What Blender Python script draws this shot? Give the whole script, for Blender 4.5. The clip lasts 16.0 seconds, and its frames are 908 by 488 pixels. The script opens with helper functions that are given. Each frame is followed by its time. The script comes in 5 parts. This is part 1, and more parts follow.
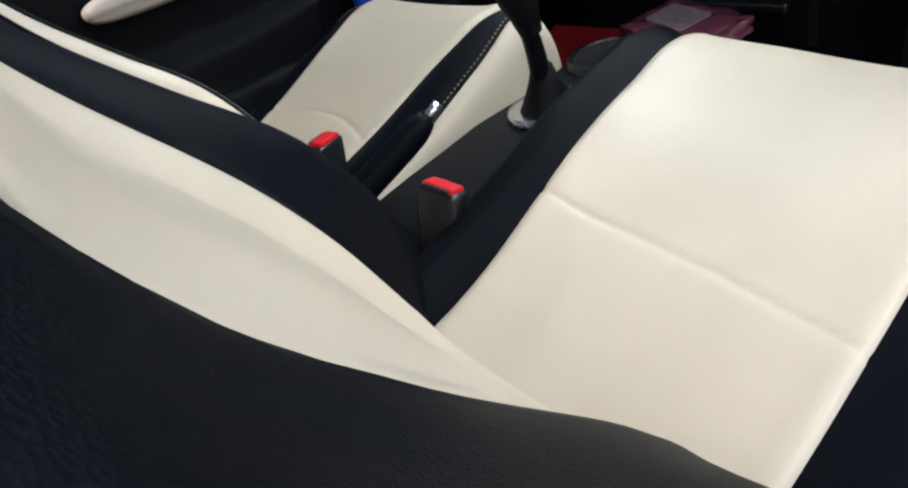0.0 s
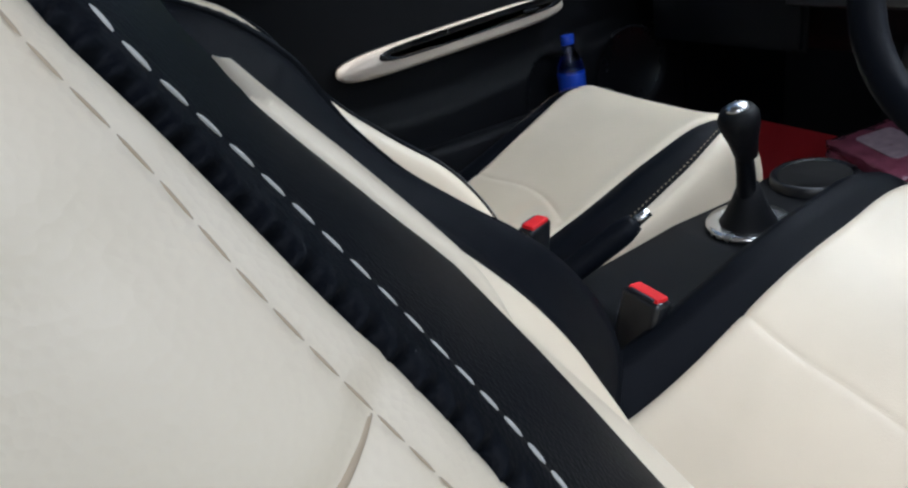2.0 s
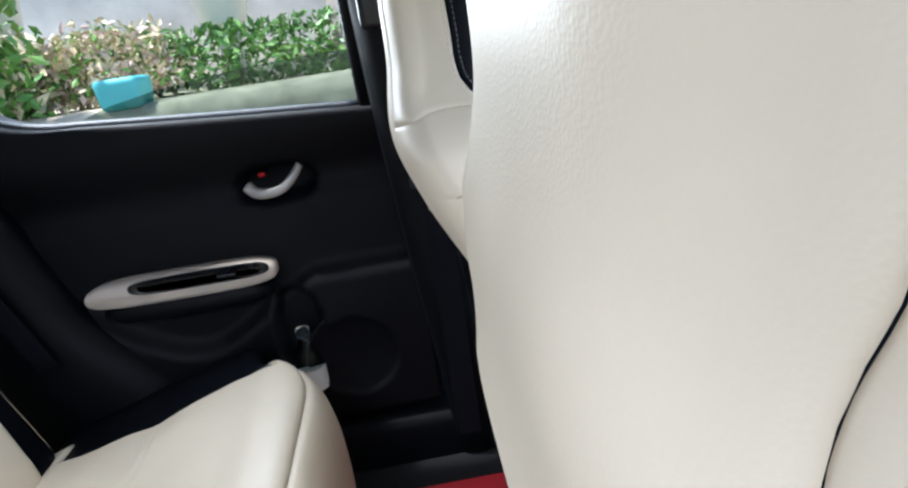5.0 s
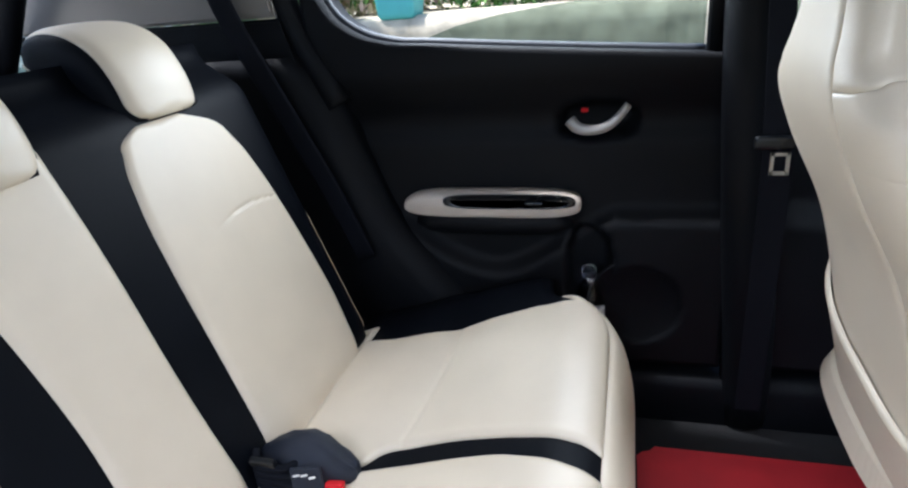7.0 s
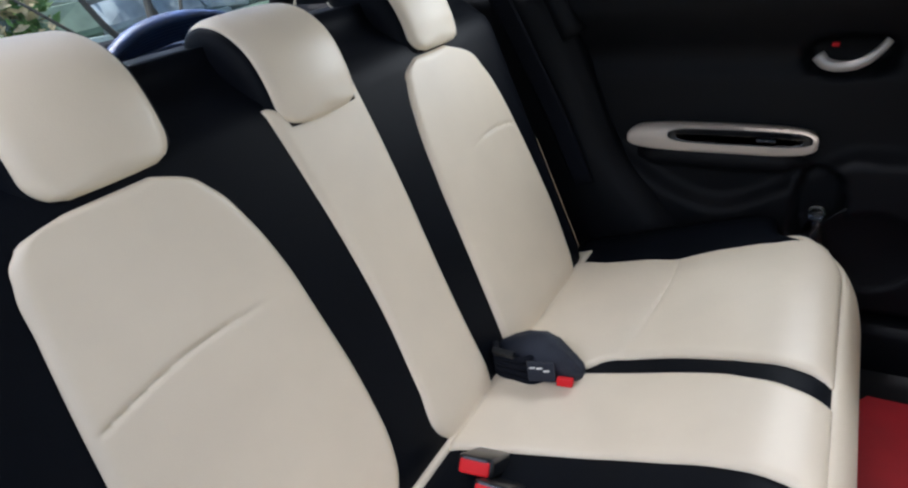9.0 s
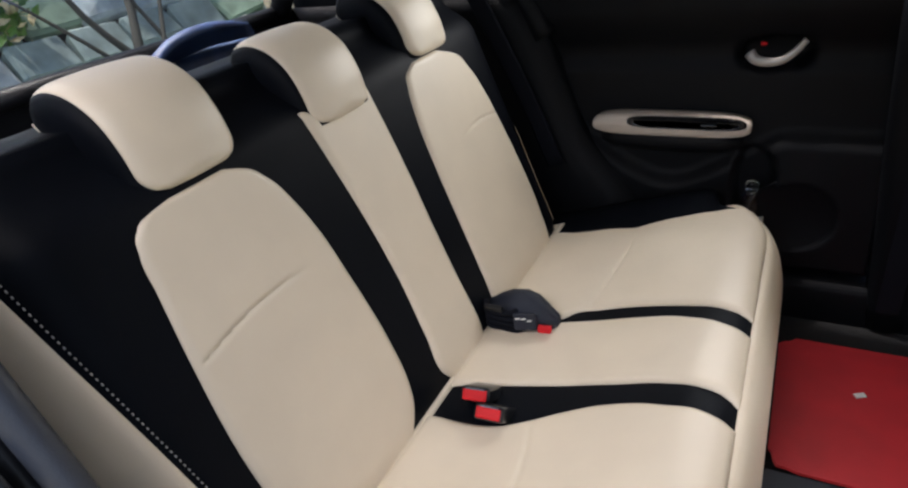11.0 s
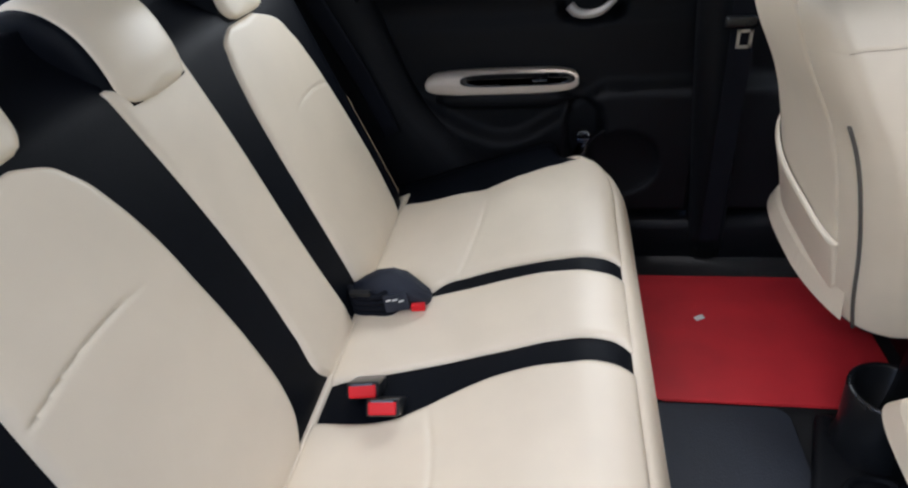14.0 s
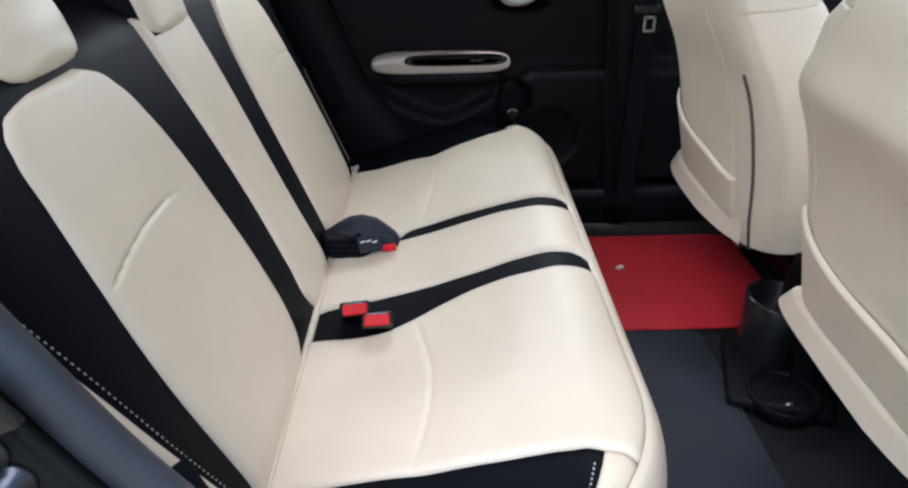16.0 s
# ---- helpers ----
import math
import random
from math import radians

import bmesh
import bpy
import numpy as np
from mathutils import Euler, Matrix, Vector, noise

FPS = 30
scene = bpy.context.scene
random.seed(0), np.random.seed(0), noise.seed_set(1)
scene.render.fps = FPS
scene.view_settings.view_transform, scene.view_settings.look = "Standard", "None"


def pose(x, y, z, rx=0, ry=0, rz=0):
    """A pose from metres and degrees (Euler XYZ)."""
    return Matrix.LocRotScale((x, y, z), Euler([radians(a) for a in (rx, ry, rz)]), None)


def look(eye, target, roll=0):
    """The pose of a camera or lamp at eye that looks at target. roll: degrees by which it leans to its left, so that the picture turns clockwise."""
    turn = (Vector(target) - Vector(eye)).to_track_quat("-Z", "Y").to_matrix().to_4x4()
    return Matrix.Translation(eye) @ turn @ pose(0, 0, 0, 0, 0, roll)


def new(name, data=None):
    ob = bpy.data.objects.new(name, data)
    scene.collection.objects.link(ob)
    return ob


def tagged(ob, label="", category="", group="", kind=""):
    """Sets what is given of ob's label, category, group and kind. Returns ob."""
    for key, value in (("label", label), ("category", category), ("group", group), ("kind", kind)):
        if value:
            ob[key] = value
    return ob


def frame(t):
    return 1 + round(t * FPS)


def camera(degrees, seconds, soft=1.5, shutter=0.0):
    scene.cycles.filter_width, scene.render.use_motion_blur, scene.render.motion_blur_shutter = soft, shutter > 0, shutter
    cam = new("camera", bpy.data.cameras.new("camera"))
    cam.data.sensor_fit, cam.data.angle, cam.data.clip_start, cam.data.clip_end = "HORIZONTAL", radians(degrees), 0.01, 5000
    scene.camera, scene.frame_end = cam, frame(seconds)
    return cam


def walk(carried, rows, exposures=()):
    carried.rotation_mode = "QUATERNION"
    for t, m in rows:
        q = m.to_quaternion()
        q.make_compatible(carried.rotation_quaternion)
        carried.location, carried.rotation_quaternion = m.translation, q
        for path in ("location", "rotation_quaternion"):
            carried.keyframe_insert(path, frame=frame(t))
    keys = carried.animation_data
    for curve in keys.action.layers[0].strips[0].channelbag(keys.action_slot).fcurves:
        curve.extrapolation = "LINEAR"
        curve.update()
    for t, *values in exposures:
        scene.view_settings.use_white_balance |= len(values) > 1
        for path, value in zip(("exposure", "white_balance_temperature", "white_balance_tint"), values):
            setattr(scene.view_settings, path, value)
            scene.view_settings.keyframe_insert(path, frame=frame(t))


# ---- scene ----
cam = camera(71.3, 16.0, soft=2.3)
PATH = [
    (0, (0.595, 0.956, 0.671), (-0.842, 1.823, -0.418), -16.7),
    (0.5, (0.626, 0.905, 0.763), (-0.963, 1.496, -0.299), -19.8),
    (1, (0.617, 0.892, 0.757), (-1.043, 1.457, -0.205), -16.4),
    (1.5, (0.602, 0.878, 0.777), (-1.077, 1.455, -0.145), -14.0),
    (2, (0.601, 0.876, 0.783), (-1.087, 1.455, -0.121), -12.8),
    (2.5, (0.588, 0.866, 0.798), (-1.124, 1.439, -0.063), -11.9),
    (3, (0.574, 0.858, 0.817), (-1.185, 1.357, 0.006), -11.9),
    (3.5, (0.553, 0.857, 0.835), (-1.268, 1.228, 0.095), -11.9),
    (3.7, (0.545, 0.852, 0.843), (-1.294, 1.187, 0.133), -11.2),
    (5.8, (0.506, 0.69, 0.873), (-1.407, 0.616, 0.294), -6.3),
    (6, (0.51, 0.663, 0.851), (-1.401, 0.533, 0.277), -5.3),
    (6.5, (0.508, 0.592, 0.891), (-1.332, 0.275, 0.175), -3.7),
    (7, (0.518, 0.57, 0.912), (-1.257, 0.05, 0.152), -4.9),
    (7.5, (0.533, 0.56, 0.905), (-1.19, -0.051, 0.094), -5.4),
    (8, (0.547, 0.533, 0.91), (-1.079, -0.259, 0.055), -6.9),
    (8.5, (0.59, 0.493, 0.931), (-0.925, -0.463, 0.041), -7.9),
    (8.7, (0.612, 0.495, 0.94), (-0.878, -0.486, 0.037), -7.7),
    (10.8, (0.835, 0.558, 1.043), (-0.661, -0.346, 0.07), -7.7),
    (11, (0.831, 0.565, 1.043), (-0.67, -0.331, 0.071), -8.0),
    (11.5, (0.82, 0.548, 1.039), (-0.706, -0.282, 0.049), -8.4),
    (12, (0.784, 0.517, 1.025), (-0.79, -0.191, 0.015), -8.9),
    (12.5, (0.776, 0.481, 1.019), (-0.841, -0.068, -0.021), -8.0),
    (13, (0.787, 0.443, 1.018), (-0.85, 0.027, -0.052), -7.2),
    (13.5, (0.791, 0.453, 1.011), (-0.845, 0.109, -0.087), -6.2),
    (14, (0.786, 0.449, 1.006), (-0.853, 0.114, -0.09), -5.9),
    (14.5, (0.863, 0.428, 0.978), (-0.779, 0.105, -0.116), -5.1),
    (15, (0.983, 0.383, 0.964), (-0.678, 0.048, -0.1), -5.2),
    (15.5, (1.016, 0.354, 0.959), (-0.674, 0.082, -0.075), -4.3),
    (16, (1.0, 0.313, 0.946), (-0.711, 0.327, -0.09), -1.2),
]
EXPOSURES = [(0, 0.06, 6150, 8), (0.5, 0.08, 6050, 9), (1, 0.05, 6050, 10), (2, 0.0, 5900, 9), (3.7, 0.20, 5700, 10), (5.8, 1.00, 5600, 10), (7.2, 0.74, 5650, 12), (8.7, 0.50, 5800, 13), (10.8, 0.31, 6450, 15), (12, 0.30, 6500, 17), (13, 0.43, 6250, 16), (14.5, 0.48, 5900, 13), (15, 0.44, 5850, 13), (16, 0.54, 5850, 13)]
walk(cam, [(t, look(eye, target, roll)) for t, eye, target, roll in PATH], EXPOSURES)

# ---- world, sun, daylight, exposure ----
world = bpy.data.worlds.new("sky")
scene.world = world
world.use_nodes = True
wn = world.node_tree
sky = wn.nodes.new("ShaderNodeTexSky")
sky.sky_type, sky.sun_disc = "NISHITA", False
sky.sun_elevation, sky.sun_rotation = radians(68), radians(177)
bg = wn.nodes["Background"]
bg.inputs["Strength"].default_value = 0.15
wn.links.new(sky.outputs[0], bg.inputs["Color"])

sun = new("sun", bpy.data.lights.new("sun", "SUN"))
sun.data.energy, sun.data.angle, sun.data.color = 5.0, radians(4), (1.0, 0.95, 0.88)
sun.matrix_world = look((0.1, -2.0, 5), (0, 0, 0))


def daylight(name, eye, target, w, h, power, color=(1, 1, 1), spread=180):
    """The sky's light in an opening of the car."""
    lamp = new(name, bpy.data.lights.new(name, "AREA"))
    lamp.data.shape, lamp.data.size, lamp.data.size_y, lamp.data.energy, lamp.data.color = "RECTANGLE", w, h, power, color
    lamp.data.spread = radians(spread)
    lamp.matrix_world = look(eye, target)
    return lamp


daylight("daylight_rear_door", (1.45, 0.0, 2.20), (0.05, 0.36, 0.3), 1.1, 1.6, 42.0, (1.0, 0.98, 0.96))
daylight("daylight_rear_window", (0.0, -2.0, 2.6), (0.0, 0.45, 0.25), 1.4, 1.1, 2.2, (1.0, 0.97, 0.94), 70)
daylight("daylight_left_window", (-0.80, 0.34, 1.0), (0.0, 0.28, 0.3), 0.62, 0.3, 4.0, (0.98, 1.0, 0.95))
daylight("daylight_front_door", (1.55, 1.55, 1.75), (0.0, 1.45, 0.3), 0.9, 0.9, 3.2, (1.0, 0.98, 0.96), 80)
daylight("daylight_windscreen", (0.0, 2.05, 1.20), (-0.05, 1.42, 0.3), 1.1, 0.5, 4.6, (0.96, 0.98, 1.0), 84)


# ---- materials ----
def material(name, color, rough=0.5, metal=0.0, grain=0.0, grain_size=400.0, vary=0.12, vary_size=6.0, coat=0.0, spec=0.5):
    """A surface with stains at a large scale and a fine relief of its own."""
    m = bpy.data.materials.new(name)
    m.use_nodes = True
    t = m.node_tree
    p = t.nodes["Principled BSDF"]
    p.inputs["Roughness"].default_value, p.inputs["Metallic"].default_value = rough, metal
    p.inputs["Coat Weight"].default_value = coat
    p.inputs["Specular IOR Level"].default_value = spec
    co = t.nodes.new("ShaderNodeTexCoord")
    n1 = t.nodes.new("ShaderNodeTexNoise")
    n1.inputs["Scale"].default_value, n1.inputs["Detail"].default_value = vary_size, 5
    t.links.new(co.outputs["Object"], n1.inputs["Vector"])
    ramp = t.nodes.new("ShaderNodeValToRGB")
    ramp.color_ramp.elements[0].position, ramp.color_ramp.elements[1].position = 0.3, 0.75
    ramp.color_ramp.elements[0].color = (*[c * (1 - vary) for c in color], 1)
    ramp.color_ramp.elements[1].color = (*[min(1, c * (1 + vary * 0.5)) for c in color], 1)
    t.links.new(n1.outputs["Fac"], ramp.inputs["Fac"])
    t.links.new(ramp.outputs["Color"], p.inputs["Base Color"])
    r = t.nodes.new("ShaderNodeMapRange")
    r.inputs["To Min"].default_value, r.inputs["To Max"].default_value = max(0.02, rough - 0.08), min(1, rough + 0.1)
    t.links.new(n1.outputs["Fac"], r.inputs["Value"])
    t.links.new(r.outputs["Result"], p.inputs["Roughness"])
    if grain:
        v = t.nodes.new("ShaderNodeTexVoronoi")
        v.inputs["Scale"].default_value = grain_size
        n2 = t.nodes.new("ShaderNodeTexNoise")
        n2.inputs["Scale"].default_value, n2.inputs["Detail"].default_value = grain_size * 0.12, 4
        t.links.new(co.outputs["Object"], v.inputs["Vector"])
        t.links.new(co.outputs["Object"], n2.inputs["Vector"])
        add = t.nodes.new("ShaderNodeMath")
        add.operation = "ADD"
        t.links.new(v.outputs["Distance"], add.inputs[0])
        t.links.new(n2.outputs["Fac"], add.inputs[1])
        b = t.nodes.new("ShaderNodeBump")
        b.inputs["Strength"].default_value, b.inputs["Distance"].default_value = grain, 0.0012
        t.links.new(add.outputs[0], b.inputs["Height"])
        t.links.new(b.outputs["Normal"], p.inputs["Normal"])
    return m


CREAM = material("cream_leatherette", (0.725, 0.626, 0.482), 0.42, grain=0.10, grain_size=700, vary=0.05, vary_size=9)
BLACK = material("black_leatherette", (0.0034, 0.0044, 0.0070), 0.50, grain=0.14, grain_size=900, vary=0.25, spec=0.07)
TRIM = material("black_grained_plastic", (0.0032, 0.0038, 0.0054), 0.50, grain=0.3, grain_size=900, vary=0.2, spec=0.16)
GLOSSY = material("smooth_black_plastic", (0.007, 0.008, 0.010), 0.28, vary=0.2)
BEIGE = material("beige_plastic", (0.56, 0.49, 0.42), 0.42, grain=0.1, grain_size=700, vary=0.06)
LINER = material("grey_headliner_cloth", (0.20, 0.185, 0.165), 0.9, grain=0.3, grain_size=900, vary=0.06)
# carpet black; also the painted shade in the cup and the stone bank's core
CARPET_AND_FILL = material("black_carpet_and_fill", (0.009, 0.009, 0.010), 0.95, grain=0.9, grain_size=900, vary=0.4, vary_size=30)
RUBBER = material("black_rubber", (0.016, 0.020, 0.029), 0.5, grain=0.3, grain_size=300, vary=0.25)
REDMAT = material("red_vinyl_mat", (0.56, 0.026, 0.034), 0.5, grain=0.35, grain_size=420, vary=0.15, vary_size=12)
REDBTN = material("red_button", (0.56, 0.010, 0.014), 0.5, spec=0.2, vary=0.05)
WEBBING = material("black_seat_belt_webbing", (0.006, 0.007, 0.011), 0.8, grain=0.6, grain_size=900, vary=0.2, spec=0.12)
CHROME = material("satin_chrome", (0.62, 0.62, 0.62), 0.24, metal=1.0, vary=0.08, vary_size=30)
SILVER = material("silver_handle_paint", (0.40, 0.38, 0.36), 0.35, metal=0.4, vary=0.06)
THREAD = material("white_thread", (0.44, 0.43, 0.40), 0.8, vary=0.1)
TAN = material("tan_thread", (0.42, 0.33, 0.23), 0.8, vary=0.1)
JAMB = material("black_door_jamb_paint", (0.006, 0.007, 0.009), 0.36, vary=0.2, spec=0.25)
BODY = material("silver_car_paint", (0.45, 0.48, 0.54), 0.28, metal=0.35, coat=0.6, vary=0.05)
SEAL = material("grey_door_seal", (0.030, 0.036, 0.050), 0.45, grain=0.2, vary=0.15)
BOLT = material("dark_zinc_bolt", (0.06, 0.065, 0.08), 0.38, metal=0.8, vary=0.2, vary_size=40)
STEEL = material("brushed_steel", (0.5, 0.5, 0.5), 0.3, metal=1.0, vary=0.1)
PLASTIC_BAG = material("clear_plastic_wrap", (0.25, 0.07, 0.11), 0.2, coat=0.6, vary=0.35, vary_size=40)
PAPER = material("white_paper", (0.75, 0.74, 0.7), 0.8)
BLUE = material("blue_bottle_plastic", (0.02, 0.07, 0.5), 0.15, vary=0.1)


def glass(name, color, rough=0.0, mix=0.0):
    m = bpy.data.materials.new(name)
    m.use_nodes = True
    t = m.node_tree
    p = t.nodes["Principled BSDF"]
    p.inputs["Base Color"].default_value = (*color, 1)
    p.inputs["Transmission Weight"].default_value, p.inputs["Roughness"].default_value, p.inputs["IOR"].default_value = 1.0, rough, 1.45
    return m


PANE = glass("clear_window_glass", (0.93, 0.96, 0.95))
TINT = glass("tinted_window_glass", (0.34, 0.42, 0.38))
PET = glass("clear_bottle_plastic", (0.8, 0.88, 0.95), 0.05)
BLUEPET = glass("blue_bottle_glass", (0.50, 0.72, 1.0), 0.05)


# ---- shape helpers ----
def mesh_part(name, verts, faces, mat, parent=None, label="", smooth=True):
    me = bpy.data.meshes.new(name)
    me.from_pydata([tuple(map(float, v)) for v in verts], [], faces)
    me.update()
    me.materials.append(mat)
    me.polygons.foreach_set("use_smooth", [smooth] * len(me.polygons))
    ob = new(name, me)
    if parent:
        ob.parent = parent
    if label:
        tagged(ob, label)
    return ob


def part(name, bm, mat, parent=None, label="", smooth=True):
    me = bpy.data.meshes.new(name)
    bmesh.ops.recalc_face_normals(bm, faces=bm.faces)
    bm.to_mesh(me)
    bm.free()
    me.materials.append(mat)
    me.polygons.foreach_set("use_smooth", [smooth] * len(me.polygons))
    ob = new(name, me)
    if parent:
        ob.parent = parent
    if label:
        tagged(ob, label)
    return ob


def thing(name, label, category, group="", kind=""):
    return tagged(new(name), label, category, group, kind)


def sstep(a, b, x):
    t = np.clip((np.asarray(x, float) - a) / (b - a), 0, 1)
    return t * t * (3 - 2 * t)


def spline(xs, ys):
    xs, ys = np.array(xs, float), np.array(ys, float)
    m = np.gradient(ys, xs)

    def f(x):
        x = np.clip(np.asarray(x, float), xs[0], xs[-1])
        i = np.clip(np.searchsorted(xs, x) - 1, 0, len(xs) - 2)
        h = xs[i + 1] - xs[i]
        t = (x - xs[i]) / h
        return ((2 * t**3 - 3 * t**2 + 1) * ys[i] + (t**3 - 2 * t**2 + t) * h * m[i]
                + (-2 * t**3 + 3 * t**2) * ys[i + 1] + (t**3 - t**2) * h * m[i + 1])
    return f


def panel(name, fn, bounds, v0, v1, nu, nv, mat, parent, puff=0.005, edge=0.012, label="", lift=0.0, skirt=0.006, vflip=False, free=(False, False)):
    """A sewn cover panel on the surface fn(u, v): it swells between its seams, and its border is tucked in, but for the ends that are free."""
    v = np.linspace(v0, v1, nv)
    lo, hi = np.array([bounds(x) for x in v], float).T
    s = np.linspace(0, 1, nu)
    U, V = lo[:, None] + (hi - lo)[:, None] * s[None], np.repeat(v[:, None], nu, 1)
    P = fn(U, V)
    gu, gv = np.gradient(P, axis=1), np.gradient(P, axis=0)
    N = np.cross(gu, gv)
    N /= np.linalg.norm(N, axis=2, keepdims=True) + 1e-9
    if vflip:
        N = -N
    lu = np.cumsum(np.linalg.norm(np.diff(P, axis=1, prepend=P[:, :1]), axis=2), 1)
    lv = np.cumsum(np.linalg.norm(np.diff(P, axis=0, prepend=P[:1]), axis=2), 0)
    d = np.minimum(np.minimum(lu, lu[:, -1:] - lu), np.minimum(lv + 9 * free[0], lv[-1:] - lv + 9 * free[1]))
    h = lift + puff * (1 - (1 - np.clip(d / edge, 0, 1)) ** 2)
    Q = P + N * h[..., None]
    verts = list(Q.reshape(-1, 3))
    idx = np.arange(nu * nv).reshape(nv, nu)
    faces = [(idx[j, i], idx[j, i + 1], idx[j + 1, i + 1], idx[j + 1, i]) for j in range(nv - 1) for i in range(nu - 1)]
    ring = [*idx[0], *idx[1:, -1], *idx[-1, -2::-1], *idx[-2:0:-1, 0]]
    flat_n, base = N.reshape(-1, 3), len(verts)
    flat_p = P.reshape(-1, 3)
    verts += [flat_p[k] - flat_n[k] * skirt for k in ring]
    n = len(ring)
    faces += [(ring[(k + 1) % n], ring[k], base + k, base + (k + 1) % n) for k in range(n)]
    if vflip:
        faces = [f[::-1] for f in faces]
    return mesh_part(name, verts, [tuple(int(a) for a in f) for f in faces], mat, parent, label)


def loft(name, rings, mat, parent=None, label="", smooth=True, cap=True, closed=True):
    """A skin over rings of equally many points, capped at both ends."""
    R = np.array(rings, float)
    m, n = R.shape[:2]
    verts, faces = list(R.reshape(-1, 3)), []
    for j in range(m - 1):
        for i in range(n if closed else n - 1):
            k = (i + 1) % n
            faces.append((j * n + i, j * n + k, (j + 1) * n + k, (j + 1) * n + i))
    if cap and closed:
        for j, rev in ((0, True), (m - 1, False)):
            c = len(verts)
            verts.append(R[j].mean(0))
            for i in range(n):
                f = (c, j * n + i, j * n + (i + 1) % n)
                faces.append(f[::-1] if rev else f)
    bm = bmesh.new()
    bv = [bm.verts.new(p) for p in verts]
    for f in faces:
        try:
            bm.faces.new([bv[i] for i in f])
        except ValueError:
            pass
    return part(name, bm, mat, parent, label, smooth)


def tube(name, pts, radius, mat, parent=None, label="", n=10, flat=1.0):
    """A round or flattened bar along a line of points."""
    pts = np.array(pts, float)
    tan = np.gradient(pts, axis=0)
    tan /= np.linalg.norm(tan, axis=1, keepdims=True) + 1e-9
    up = np.array((0, 0, 1.0)) if abs(tan[:, 2]).mean() < 0.8 else np.array((1.0, 0, 0))
    rings = []
    rad = np.broadcast_to(np.asarray(radius, float), (len(pts),))
    for p, t, r in zip(pts, tan, rad):
        a = np.cross(t, up)
        a /= np.linalg.norm(a) + 1e-9
        b = np.cross(a, t)
        ang = np.linspace(0, 2 * np.pi, n, endpoint=False)
        rings.append(p + r * (np.cos(ang)[:, None] * a + flat * np.sin(ang)[:, None] * b))
    return loft(name, rings, mat, parent, label)


def curve_pts(pts, n=24):
    pts = np.array(pts, float)
    t = np.r_[0, np.cumsum(np.linalg.norm(np.diff(pts, axis=0), axis=1))]
    q = np.linspace(0, t[-1], n)
    return np.stack([spline(t, pts[:, k])(q) for k in range(3)], 1)


def box(name, size, at, mat, parent=None, label="", bevel=0.006, rot=(0, 0, 0), taper=1.0, seg=2):
    bm = bmesh.new()
    bmesh.ops.create_cube(bm, size=1)
    for v in bm.verts:
        k = taper if v.co.z > 0 else 1
        v.co = Vector((v.co.x * size[0] * k, v.co.y * size[1] * k, v.co.z * size[2]))
    if bevel:
        bmesh.ops.bevel(bm, geom=bm.edges[:], offset=bevel, segments=seg, affect="EDGES", profile=0.6)
    bm.transform(pose(*at, *rot))
    return part(name, bm, mat, parent, label, smooth=bevel > 0.003)


def lathe(name, prof, at, mat, parent=None, label="", n=28, m=None, oval=1.0):
    rings = []
    a = np.linspace(0, 2 * np.pi, n, endpoint=False)
    for r, z in prof:
        rings.append(np.stack([r * np.cos(a), r * oval * np.sin(a), np.full(n, z)], 1))
    ob = loft(name, rings, mat, None, label)
    me = ob.data
    me.transform((m or Matrix.Identity(4)))
    me.transform(Matrix.Translation(at))
    if parent:
        ob.parent = parent
    return ob


def slab(name, outline, thick, mat, parent=None, label="", axis="x", at=0.0, bevel=0.004, smooth=False):
    """A plate cut to an outline of (a, b) pairs, square to an axis."""
    bm = bmesh.new()
    def co(a, b, c):
        return {"x": (c, a, b), "y": (a, c, b), "z": (a, b, c)}[axis]
    vs = [bm.verts.new(co(a, b, at)) for a, b in outline]
    f = bm.faces.new(vs)
    ex = bmesh.ops.extrude_face_region(bm, geom=[f])
    off = Vector(co(0, 0, thick))
    for g in ex["geom"]:
        if isinstance(g, bmesh.types.BMVert):
            g.co += off
    if bevel:
        bmesh.ops.bevel(bm, geom=[e for e in bm.edges if len(e.link_faces) == 2 and e.calc_face_angle(0) > 0.9], offset=bevel, segments=2, affect="EDGES")
    return part(name, bm, mat, parent, label, smooth)


